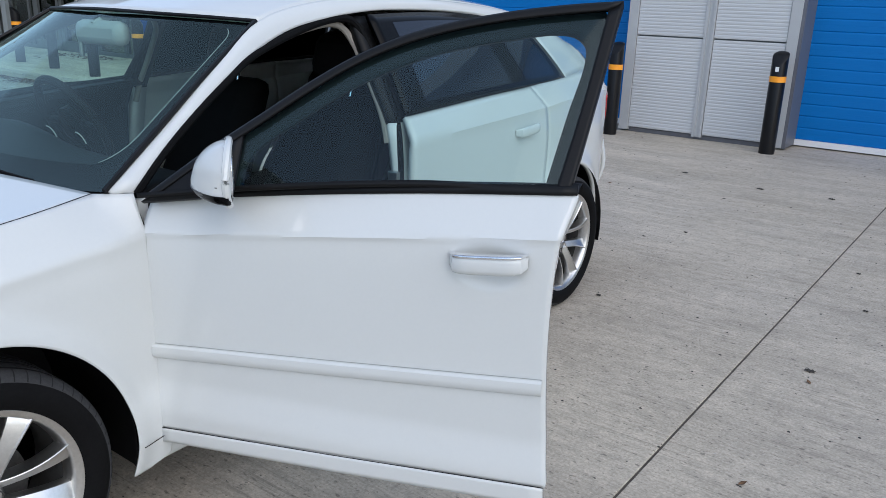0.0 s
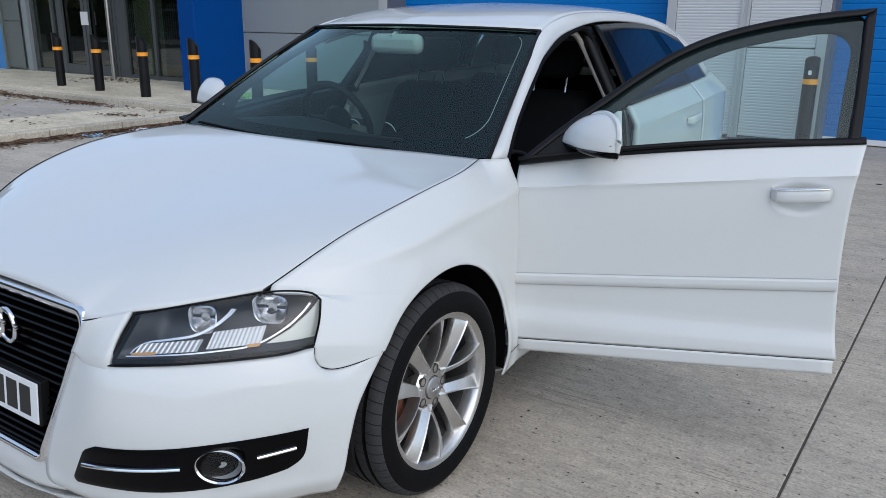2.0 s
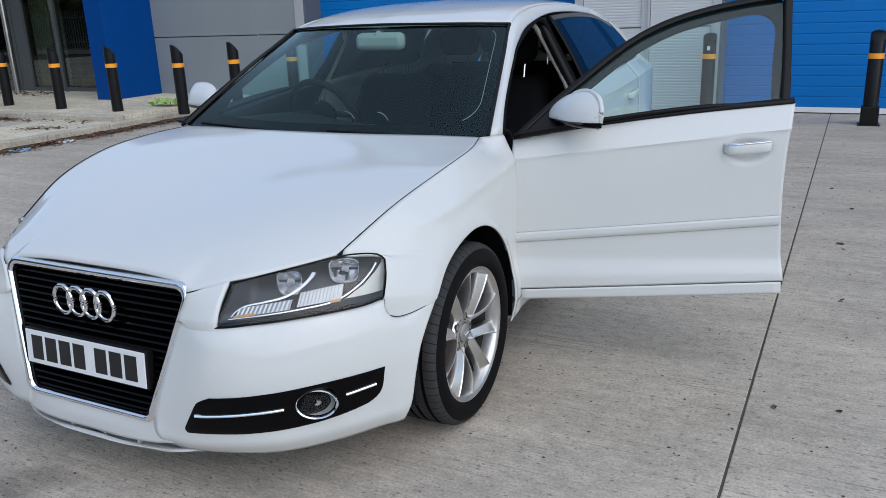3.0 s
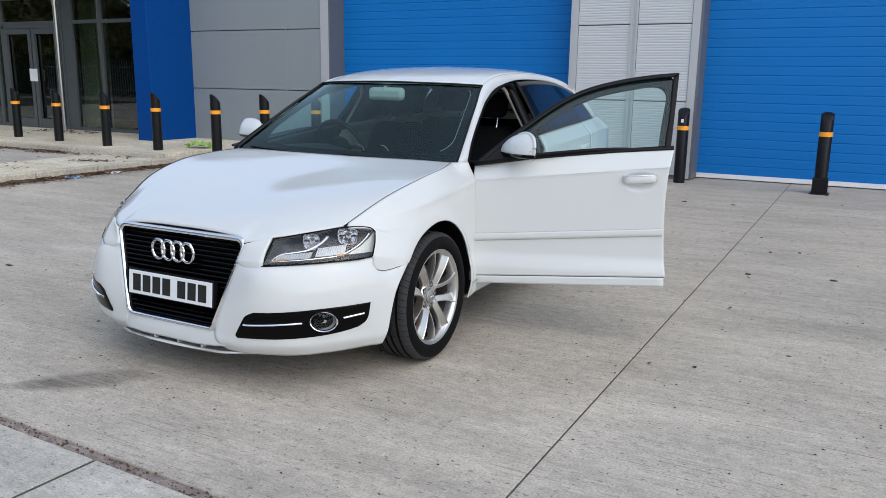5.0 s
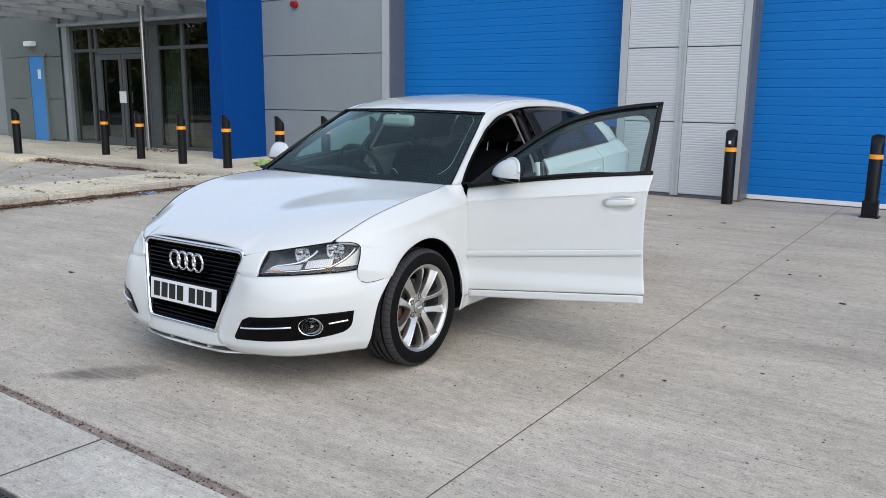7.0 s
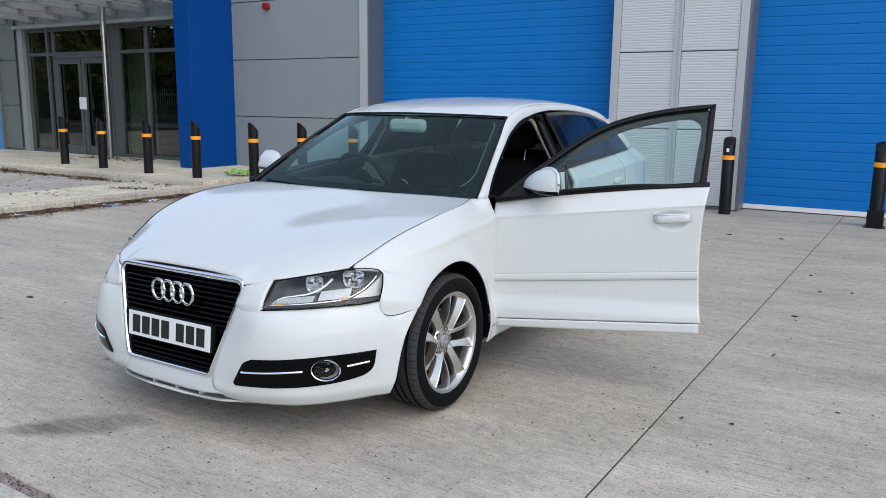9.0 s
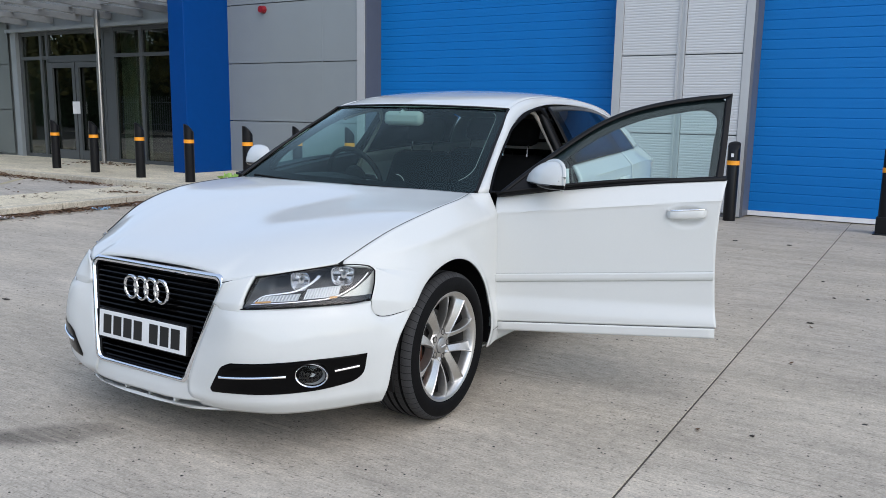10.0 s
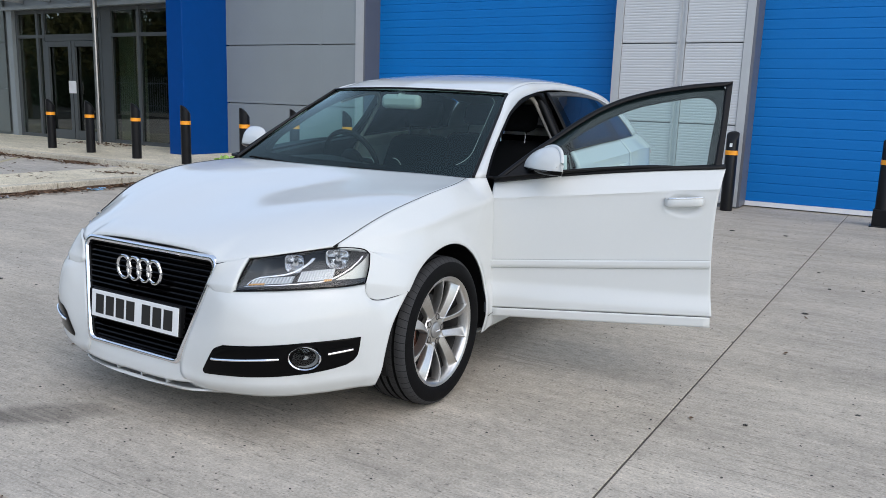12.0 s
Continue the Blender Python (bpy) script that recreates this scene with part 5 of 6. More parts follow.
    sill = [[(q[0] - 0.06, q[1], q[2] + 0.02) for q in sill[0]]] + sill + [[(q[0] - 0.05, q[1], 0.19) for q in sill[2]]]
    put("sill", loft(sill, 24, 12), PAINT, thick=0.01)

# tail: tailgate, rear glass, rear bumper
bm = bmesh.new()
gate = []
for z, y, w in ((1.06, 3.25, side_x(3.25, 1.06)), (0.95, 3.34, side_x(3.32, 0.95)), (0.75, 3.40, side_x(3.40, 0.75)), (0.5, 3.44, side_x(3.35, 0.5)), (0.3, 3.40, 0.56)):
    gate.append([(w * math.sin(a), y + 0.06 * math.cos(a), z) for a in np.linspace(-math.pi / 2, math.pi / 2, 9)])
grid(bm, loft(gate, 30, 20))
outward(bm, (0, 2, 0.6))
cpart("tailgate", bm, PAINT, thick=0.02)
bm = bmesh.new()
grid(bm, loft([[(-0.52, 2.98, 1.215), (0, 3.01, 1.255), (0.52, 2.98, 1.215)], [(-0.57, 3.13, 1.14), (0, 3.18, 1.16), (0.57, 3.13, 1.14)], [(-0.60, 3.25, 1.05), (0, 3.31, 1.05), (0.60, 3.25, 1.05)]], 24, 10))
outward(bm, (0, 2, 0.8))
cpart("rear_screen", bm, DARKGLASS_SOLID, thick=0.004)

# underbody and wheel wells
bm = bmesh.new()
box(bm, -0.60, -0.50, 0.19, 0.60, 3.3, 0.22)
box(bm, -0.78, 0.42, 0.19, 0.78, 2.15, 0.24)
cpart("floor_pan", bm, BLACK, smooth=False)
for hy in (0, WB):
    for sign in (1, -1):
        bm = bmesh.new()
        rows = []
        for x, q in ((0.48, 0.372), (0.66, 0.372), (0.845, 0.371), (0.870, 0.3635)):
            rows.append([(sign * (x if a < 140 else min(x, 0.848)), hy + q * math.cos(radians(a)), HUB + q * math.sin(radians(a))) for a in range(-12, 204, 8)])
        grid(bm, rows)
        inner = [(sign * 0.48, hy + 0.37 * math.cos(radians(a)) * f, HUB + 0.37 * math.sin(radians(a)) * f) for f in (1, 0.02) for a in range(-12, 204, 8)]
        n = len(inner) // 2
        grid(bm, [inner[:n], inner[n:]])
        cpart("wheel_liner", bm, BLACK)
bm = bmesh.new()
box(bm, -0.46, -0.62, 0.22, 0.46, 0.35, 0.62)
cpart("engine_block", bm, BLACK, smooth=False)
bm = bmesh.new()
grid(bm, loft([[(-0.74, 0.40, 0.2), (0, 0.38, 0.2), (0.74, 0.40, 0.2)], [(-0.74, 0.41, 0.87), (0, 0.37, 0.86), (0.74, 0.41, 0.87)]], 8, 4))
cpart("bulkhead", bm, BLACK)


# ---- wheels ----
def wheel(x, y, sign):
    """One alloy wheel with tyre, built about its hub, outer face to +x."""
    w = new("wheel")
    w.parent = car
    w.location = Vector((x, y, 0.3085)) - CAR0
    w.rotation_euler = (0, 0, 0 if sign > 0 else math.pi)
    w.scale = (1, 0.982, 0.982)
    R = 0.314
    bm = bmesh.new()
    lathe(bm, [(-0.11, 0.222), (-0.112, 0.25), (-0.108, 0.285), (-0.098, 0.302), (-0.085, 0.3105), (-0.068, R - 0.001), (-0.0665, R - 0.009), (-0.0565, R - 0.009), (-0.055, R),
               (-0.022, R), (-0.0205, R - 0.009), (-0.0105, R - 0.009), (-0.009, R), (0.012, R), (0.0135, R - 0.009), (0.0235, R - 0.009), (0.025, R), (0.055, R), (0.0565, R - 0.009),
               (0.0645, R - 0.009), (0.066, R - 0.001), (0.085, 0.3105), (0.098, 0.302), (0.108, 0.288), (0.113, 0.268), (0.112, 0.250), (0.108, 0.240), (0.100, 0.232), (0.09, 0.226)], 96)
    part("tyre", bm, RUBBER, w, "black rubber tyre")
    for x0, x1 in ((-0.0545, -0.0225), (-0.0085, 0.0115), (0.0255, 0.0545)):
        bm = bmesh.new()
        lathe(bm, [(x0, R - 0.004), (x0, R + 0.0004), (x1, R + 0.0004), (x1, R - 0.004)], 96)
        part("tread_rib", bm, TREAD, w)
    for sg in (1, -1):
        bm = bmesh.new()
        lathe(bm, [(sg * x, r) for x, r in ((0.0665, R - 0.006), (0.0662, R - 0.0006), (0.075, 0.3130), (0.085, 0.3109), (0.093, 0.3065), (0.099, 0.3015), (0.1035, 0.2955), (0.1045, 0.290))], 96)
        part("tread_shoulder", bm, TREAD, w)
    # cross grooves are not cut: their shade is flat dark strips on the tread
    bm = bmesh.new()
    prof = {"shoulder": [(0.0665, R - 0.0006), (0.075, 0.3135), (0.085, 0.3113), (0.093, 0.3068), (0.099, 0.3018), (0.104, 0.2955)], "rib": [(0.0265, R + 0.0006), (0.0535, R + 0.0006)], "crown": [(-0.007, R + 0.0006), (0.0105, R + 0.0006)]}
    for k in range(64):
        a = 2 * math.pi * k / 64
        for key, pr in prof.items():
            for flip in (1, -1) if key != "crown" else (1,):
                half = 0.0052 if key == "shoulder" else 0.0035
                rows = []
                for xx, rr in pr:
                    aa = a + flip * (xx - 0.06) * 0.55 + (0.04 if key == "rib" else 0)
                    rows.append([(flip * xx, math.cos(aa + e) * rr, math.sin(aa + e) * rr) for e in (-half, half)])
                grid(bm, rows)
    tagged(part("tread_groove_shade", bm, GROOVE, w, smooth=False), kind="stuff")
    bm = bmesh.new()
    lathe(bm, [(0.088, 0.238), (0.098, 0.2365), (0.101, 0.232), (0.0995, 0.2275), (0.0975, 0.2200), (0.092, 0.2145), (0.078, 0.2110), (0.052, 0.2075)], 72)
    rim = part("rim", bm, ALLOY, w, "silver alloy rim")
    bm = bmesh.new()
    lathe(bm, [(0.0525, 0.2078), (0.0, 0.202), (-0.09, 0.215), (-0.1, 0.228)], 72)
    part("rim_barrel", bm, BARREL, w, "dull silver inside of the rim")
    # ten blades in five nearly parallel pairs
    for k in range(10):
        pair, side = divmod(k, 2)
        sg = 1 if side else -1
        ax = radians(72 * pair)
        c, t = np.array([math.cos(ax), math.sin(ax)]), np.array([-math.sin(ax), math.cos(ax)])
        bm = bmesh.new()
        rows = []
        for f in np.linspace(0, 1, 12):
            along = 0.036 + (0.2255 - 0.036) * f
            mid = (0.030 + 0.030 * f**1.25 - 0.005 * math.sin(f * math.pi)) * sg
            hw = 0.0105 + 0.0045 * (1 - f) ** 2 + 0.0190 * f**2.1
            xf = 0.059 + 0.032 * math.sin(f * math.pi * 0.62) - 0.006 * max(0, f - 0.9) * 10
            sec = [(1.0, -0.034), (1.0, -0.003), (0.92, 0.0055), (0.78, 0.0065), (0.66, 0.0025), (-0.2, -0.0050), (-0.92, -0.0125), (-1.0, -0.017), (-1.0, -0.036)]
            rows.append([(xf + d, *(c * along + t * (mid + hw * e * sg))) for e, d in sec])
        grid(bm, rows)
        outward(bm, (-1, 0, 0))
        part("spoke", bm, ALLOY, w, "silver alloy spoke", sharp=32)
    bm = bmesh.new()
    lathe(bm, [(0.034, 0.076), (0.051, 0.074), (0.059, 0.066), (0.0615, 0.036), (0.057, 0.034)], 40)
    part("hub_plate", bm, ALLOY, w)
    bm = bmesh.new()
    lathe(bm, [(0.059, 0.033), (0.066, 0.0325), (0.069, 0.028), (0.0705, 0.0005)], 32)
    part("centre_cap", bm, mat_cap, w, "grey centre cap")
    bm = bmesh.new()
    for c in range(4):
        tube(bm, [(0.0715, (c - 1.5) * 0.0088 + 0.0065 * math.cos(2 * math.pi * s / 16), 0.0065 * math.sin(2 * math.pi * s / 16)) for s in range(16)], 0.0011, 5, closed=True)
    part("cap_badge", bm, CHROME, w)
    for k in range(5):
        a = radians(72 * k)
        bm = bmesh.new()
        lathe(bm, [(0.03, 0.0145), (0.061, 0.0145), (0.0625, 0.0115), (0.049, 0.010), (0.047, 0.0005)], 16)
        bm.transform(Matrix.Translation((0, 0.056 * math.cos(a), 0.056 * math.sin(a))))
        part("wheel_bolt", bm, DARKMETAL, w)
    bm = bmesh.new()
    lathe(bm, [(-0.02, 0.02), (0.012, 0.07), (0.015, 0.072), (0.015, 0.144), (-0.01, 0.146)], 48)
    part("brake_disc", bm, DARKMETAL, w)
    bm = bmesh.new()
    rows = []
    for xx, rr in ((-0.03, 0.10), (0.03, 0.10), (0.035, 0.125), (0.03, 0.165), (-0.03, 0.165)):
        rows.append([(xx, rr * math.cos(radians(a)), rr * math.sin(radians(a))) for a in range(-28 + 200, 29 + 200, 8)])
    grid(bm, rows)
    part("brake_caliper", bm, RUST, w, "rusty brake caliper")
    return w


BARREL = mat("rim_barrel", (0.10, 0.098, 0.095), 0.5, 0.6, vary=0.2, scale=20)
mat_cap = mat("cap_grey", (0.42, 0.42, 0.42), 0.35, 0.8, vary=0.05)
wheel(0.779, -0.007, 1)
wheel(-0.779, 0.0, -1)
wheel(0.779, WB, 1)
wheel(-0.779, WB, -1)

# ---- the open front passenger door ----
HINGE = Vector((0.840, 0.455, 0))
SWING = Matrix.Translation(HINGE) @ Matrix.Rotation(radians(-69.0), 4, "Z") @ Matrix.Translation(-HINGE)
door = new("front_door")
door.parent = car


def dpart(name, bm, material, label="", sign=1, **kw):
    """A part of a front door, built shut; the passenger's door then swings open."""
    if sign > 0:
        bm.transform(SWING)
        return cpart_in(name, bm, material, door, label, **kw)
    return cpart(name, bm, material, label=label, **kw)


def cpart_in(name, bm, material, parent, label="", **kw):
    for v in bm.verts:
        v.co -= CAR0
    return part(name, bm, material, parent, label, **kw)


def upper_x(z):
    return 0.803 - 0.69 * (z - 0.99)


def front_door(sign):
    def put(name, p, material, centre=(0, 1, 0.6), **kw):
        bm = bmesh.new()
        grid(bm, p if sign > 0 else flipx(p))
        outward(bm, centre)
        return dpart(name, bm, material, sign=sign, **kw)
    belt = [(0.458, 0.886), (0.75, 0.926), (1.1, 0.964), (1.452, 0.991)]
    yz = coons([(0.475, 0.322), (0.95, 0.338), (1.440, 0.352)], belt, [(0.475, 0.322), (0.462, 0.4), (0.456, 0.60), (0.452, 0.81), (0.458, 0.886)],
               [(1.440, 0.352), (1.430, 0.45), (1.420, 0.60), (1.418, 0.75), (1.428, 0.90), (1.452, 0.991)], 90, 90)
    skin = on_side(yz)
    skin[..., 0] -= 0.016 * np.exp(-(((yz[..., 0] - 1.287) / 0.070) ** 2 + ((yz[..., 1] - 0.832) / 0.040) ** 2) ** 2)
    put("door_skin", skin, PAINT, thick=0.03, label="white door skin")
    # sill strip below the seam
    yz = coons([(0.475, 0.280), (0.95, 0.291), (1.436, 0.304)], [(0.475, 0.3185), (0.95, 0.3345), (1.433, 0.3485)], [(0.475, 0.280), (0.475, 0.3185)], [(1.436, 0.304), (1.433, 0.3485)], 30, 6)
    put("door_sill_strip", on_side(yz, 0.002), PAINT, thick=0.03)
    # shade of the foot seam, drawn as a black rod on the skin
    bm = bmesh.new()
    pts = on_side([(y, 0.3202 + (y - 0.476) * 0.0312) for y in np.linspace(0.476, 1.436, 20)], 0.0005)
    tube(bm, pts if sign > 0 else flipx(pts), 0.0010, 6)
    dpart("door_foot_gap_shade", bm, BLACK, "", sign)
    # rubbing strip
    rows = []
    for dz, push in ((-0.019, 0.0), (-0.0185, 0.006), (-0.012, 0.011), (0.0, 0.0125), (0.012, 0.011), (0.0165, 0.006), (0.017, 0.0)):
        rows.append([tuple(on_side((y, 0.521 + dz + (y - 0.46) * 0.062), push)) for y in np.linspace(0.458, 1.414, 30)])
    put("rubbing_strip", np.array(rows), PAINT)
    # edge shadow of the strip, put on as thin grey bands
    for dz in (-0.0205, 0.018):
        rows = [[tuple(on_side((y, 0.521 + dz + d + (y - 0.46) * 0.062), 0.0012)) for y in np.linspace(0.458, 1.414, 24)] for d in (-0.0007, 0.0007)]
        put("strip_shadow_gap", np.array(rows), GREYPLASTIC)
    # waist seal and window frame in black
    def up(y, z, push=0.0):
        return (upper_x(z) + push + np.interp(y, [0.45, 0.9, 1.45], [-0.02, -0.004, 0.0]), y, z)
    bl = [(0.46, 0.890), (0.75, 0.930), (1.1, 0.968), (1.45, 0.996)]
    rows = [[tuple(on_side((y, z + d), 0.006)) for y, z in crv(bl, 30)] for d in (-0.004, 0.006)]
    rows += [[(upper_x(z + 0.012) + 0.004, y, z + 0.014) for y, z in crv(bl, 30)]]
    put("waist_seal", np.array(rows), BLACK, thick=0.012)
    OUTER = [(0.462, 0.905), (0.605, 1.022), (0.70, 1.091), (0.80, 1.164), (0.90, 1.227), (1.0, 1.274), (1.10, 1.306), (1.23, 1.335), (1.36, 1.355), (1.492, 1.368)]
    INNER = [(0.50, 0.912), (0.617, 1.006), (0.71, 1.073), (0.81, 1.146), (0.908, 1.209), (1.005, 1.255), (1.105, 1.288), (1.23, 1.316), (1.355, 1.335), (1.462, 1.347)]
    o, i = crv(OUTER, 60), crv(INNER, 60)
    rows = [[up(*(o[k] * (1 - f) + i[k] * f), 0.006 + 0.004 * math.sin(f * math.pi)) for k in range(60)] for f in np.linspace(0, 1, 6)]
    put("window_frame", np.array(rows), BLACK, thick=0.022, label="black window frame")
    po, pi = crv([(1.492, 1.368), (1.462, 1.17), (1.434, 0.995)], 20), crv([(1.462, 1.347), (1.434, 1.15), (1.404, 0.99)], 20)
    rows = [[up(*(po[k] * (1 - f) + pi[k] * f), 0.007) for k in range(20)] for f in np.linspace(0, 1, 5)]
    put("window_frame_post", np.array(rows), BLACK, thick=0.03)
    # the inner frame and its rubber channel, seen behind the edge of the glass
    clear = crv([(0.68, 0.93), (0.69, 1.00), (0.78, 1.075), (0.92, 1.168), (1.066, 1.234), (1.165, 1.261), (1.277, 1.283), (1.350, 1.294), (1.396, 1.290), (1.420, 1.268), (1.424, 1.236), (1.403, 1.131), (1.376, 0.98)], 90)
    edge = crv([(0.58, 0.93), (0.617, 1.006), (0.71, 1.073), (0.81, 1.146), (0.908, 1.209), (1.005, 1.255), (1.105, 1.288), (1.23, 1.316), (1.355, 1.335), (1.440, 1.345), (1.462, 1.337), (1.452, 1.25), (1.434, 1.15), (1.404, 0.98)], 90)
    rows = [[up(*(edge[k] * (1 - f) + clear[k] * f), -0.022 - 0.012 * f) for k in range(90)] for f in np.linspace(0, 1, 5)]
    put("inner_window_frame", np.array(rows), SEAL, thick=0.014, label="dark rubber-lined inner window frame")
    # small black triangle behind the mirror
    rows = coons([(0.46, 0.893), (0.685, 0.926)], [(0.56, 0.980), (0.672, 1.062)], [(0.46, 0.893), (0.56, 0.980)], [(0.685, 0.926), (0.672, 1.062)], 8, 6)
    put("mirror_sail", np.array([[up(*q, 0.004) for q in r] for r in rows]), BLACK, thick=0.012)
    gl, gh = crv([(0.60, 0.922), (1.0, 0.966), (1.415, 0.998)], 24), crv([(0.60, 0.990), (0.70, 1.066), (0.81, 1.148), (0.908, 1.211), (1.005, 1.258), (1.105, 1.291), (1.23, 1.319), (1.460, 1.348)], 24)
    rows = [[up(*(gl[k] * (1 - f) + gh[k] * f), -0.012 + 0.012 * f * (1 - f)) for k in range(24)] for f in np.linspace(0, 1, 10)]
    g = put("door_window", np.array(rows), DOORGLASS, label="clear green-tinted door glass")
    g.visible_shadow = False
    # inner trim
    yz = coons([(0.50, 0.33), (1.40, 0.33)], [(0.50, 0.90), (1.40, 0.975)], [(0.50, 0.33), (0.50, 0.90)], [(1.40, 0.33), (1.40, 0.975)], 12, 8)
    put("door_card", on_side(yz, -0.075), DASH, centre=(9, 1, 0.6), thick=0.02)
    rows = [[tuple(on_side((y, z), d) + np.array([0, 0, e])) for y, z in crv(belt, 24)] for d, e in ((-0.010, 0.001), (-0.030, 0.008), (-0.085, 0.006), (-0.100, -0.02))]
    put("door_top_trim", np.array(rows), DASH, centre=(0.75, 1, 0.5))
    # handle: a broad grip with a chrome top over a scooped recess
    def grip(y0, y1, zc, h, thick_, lift, n=16):
        rows = []
        for k in range(n):
            f = k / (n - 1)
            e = max(0.0, 1 - abs(2 * f - 1) ** 5) ** 0.5
            y, z = y0 + (y1 - y0) * f, zc + 0.012 * (f - 0.5)
            c = on_side((y, z)) + np.array([lift * e, 0, 0])
            rows.append([tuple(c + np.array([thick_ * (0.35 + 0.65 * e) * math.cos(a), 0, h * (0.55 + 0.45 * e) * math.copysign(abs(math.sin(a)) ** 0.7, math.sin(a))])) for a in np.linspace(0, 2 * math.pi, 21)])
        return np.array(rows)
    put("door_handle", grip(1.203, 1.368, 0.846, 0.0205, 0.011, 0.026), PAINT, centre=(0.88, 1.28, 0.846), label="white door handle")
    put("handle_strip", grip(1.203, 1.368, 0.8645, 0.0048, 0.0135, 0.025), CHROME, centre=(0.88, 1.28, 0.864), label="chrome handle strip")
    # mirror: a rounded shell that sweeps back towards its tip
    shell = []
    for x, y, fr, bk, z0, z1 in ((0.758, 0.590, 0.001, 0.001, 0.962, 0.964), (0.762, 0.592, 0.012, 0.014, 0.950, 0.984), (0.782, 0.606, 0.026, 0.022, 0.942, 1.002), (0.803, 0.622, 0.040, 0.030, 0.939, 1.026),
                                 (0.835, 0.646, 0.052, 0.036, 0.938, 1.048), (0.885, 0.678, 0.060, 0.038, 0.938, 1.059), (0.935, 0.706, 0.058, 0.036, 0.938, 1.054), (0.965, 0.722, 0.044, 0.034, 0.940, 1.036),
                                 (0.982, 0.732, 0.022, 0.024, 0.946, 1.014), (0.986, 0.735, 0.001, 0.001, 0.978, 0.980)):
        if sign < 0 and x > 0.8:
            y, x, z1 = y - 0.12 * (x - 0.80), 0.80 + 1.2 * (x - 0.80), z1 + max(0, x - 0.92) * (0.45 if x < 0.985 else 0)
        ring = []
        for a in np.linspace(-math.pi / 2, 1.5 * math.pi, 57):
            c, q = math.cos(a), math.sin(a)
            z = (z0 + z1) / 2 + (z1 - z0) / 2 * math.copysign(abs(q) ** 0.8, q)
            ring.append((x, y + bk - fr * (1.5 - 0.6 * q) * c**0.75 if c > 0 else y + bk + 0.005 * abs(c) ** 0.5, z))
        shell.append(ring)
    sh = loft(shell, 57, 40)
    put("mirror_shell", sh, PAINT, centre=(0.88, 0.67, 1.0), label="white mirror shell")
    mc = np.array((0.875, 0.672, 1.0))
    low = mc + (sh - mc) * 1.020
    low[..., 2] = np.minimum(low[..., 2], 0.961)
    put("mirror_base", low, GLOSSBLACK, centre=(0.88, 0.67, 0.955), label="black mirror underside")
    # the raised lip round the mirror glass, and the slotted lamp strip along the seam
    lip = [(0.800, 0.655, 1.012), (0.835, 0.680, 1.047), (0.885, 0.714, 1.060), (0.935, 0.740, 1.055), (0.968, 0.755, 1.036), (0.985, 0.760, 1.000), (0.978, 0.757, 0.962), (0.960, 0.752, 0.938)]
    if sign > 0:
        bm = bmesh.new()
        tube(bm, crv(lip, 40), 0.0085, 8)
        dpart("mirror_lip", bm, PAINT, "white lip round the mirror glass", sign)
    strip = np.array([[mc + (q - mc) * 1.024 for q in row] for row in sh])
    strip[..., 2] = np.clip(strip[..., 2], 0.955, 0.962)
    put("lamp_strip", strip[14:34], HOUSING, centre=(0.88, 0.67, 0.958), label="grey repeater lamp strip")
    bm = bmesh.new()
    arm = crv([(0.775, 0.625, 0.928), (0.81, 0.635, 0.943), (0.86, 0.66, 0.953)], 6)
    tube(bm, arm if sign > 0 else flipx(arm), 0.024, 10, 0.7)
    dpart("mirror_arm", bm, BLACK, "", sign)
    face = coons([(0.805, 0.668, 0.952), (0.965, 0.764, 0.956)], [(0.815, 0.674, 1.030), (0.960, 0.762, 1.036)], [(0.805, 0.668, 0.952), (0.815, 0.674, 1.030)], [(0.965, 0.764, 0.956), (0.960, 0.762, 1.036)], 4, 4)
    put("mirror_glass", face, CHROME, centre=(0.9, 0.5, 1.0), thick=0.003)


front_door(1)
front_door(-1)

# ---- door opening ----
for sign in (1, -1):
    bm = bmesh.new()
    pts = crv([(x - 0.008, y + 0.006, z - 0.006) for x, y, z in RAIL_OUT[:5]] + [(0.612, 1.40, 1.290), (0.630, 1.452, 1.24), (0.69, 1.462, 1.13), (0.775, 1.455, 0.97), (0.81, 1.44, 0.75), (0.81, 1.43, 0.45)], 60)
    tube(bm, pts if sign > 0 else flipx(pts), 0.013, 8)
    cpart("door_seal", bm, RUBBER)
    bm = bmesh.new()
    pts = pts + np.array([-0.034, -0.018, -0.018])
    tube(bm, pts[22:46] if sign > 0 else flipx(pts[22:46]), 0.012, 8)
    cpart("pillar_trim", bm, BEIGE, label="beige pillar trim")
    for name, material, z0, z1 in (("centre_pillar", PAINT, 0.28, 0.965), ("centre_pillar_trim", BLACK, 0.966, 1.30)):
        zz = np.linspace(z0, z1, 14)
        p = np.array([[(np.interp(z, [0.28, 0.75, 0.97, 1.30], xs), y, z) for z in zz] for y, xs in ((1.42, (0.80, 0.81, 0.77, 0.60)), (1.445, (0.812, 0.822, 0.785, 0.606)), (1.49, (0.825, 0.835, 0.79, 0.605)))])
        bm = bmesh.new()
        grid(bm, p if sign > 0 else flipx(p))
        outward(bm, (0, 1.4, 0.7))
        cpart(name, bm, material, thick=0.03)
bm = bmesh.new()
box(bm, 0.785, 1.40, 0.73, 0.825, 1.42, 0.81)
cpart("door_latch", bm, STEEL, smooth=False, bevel=0.003)

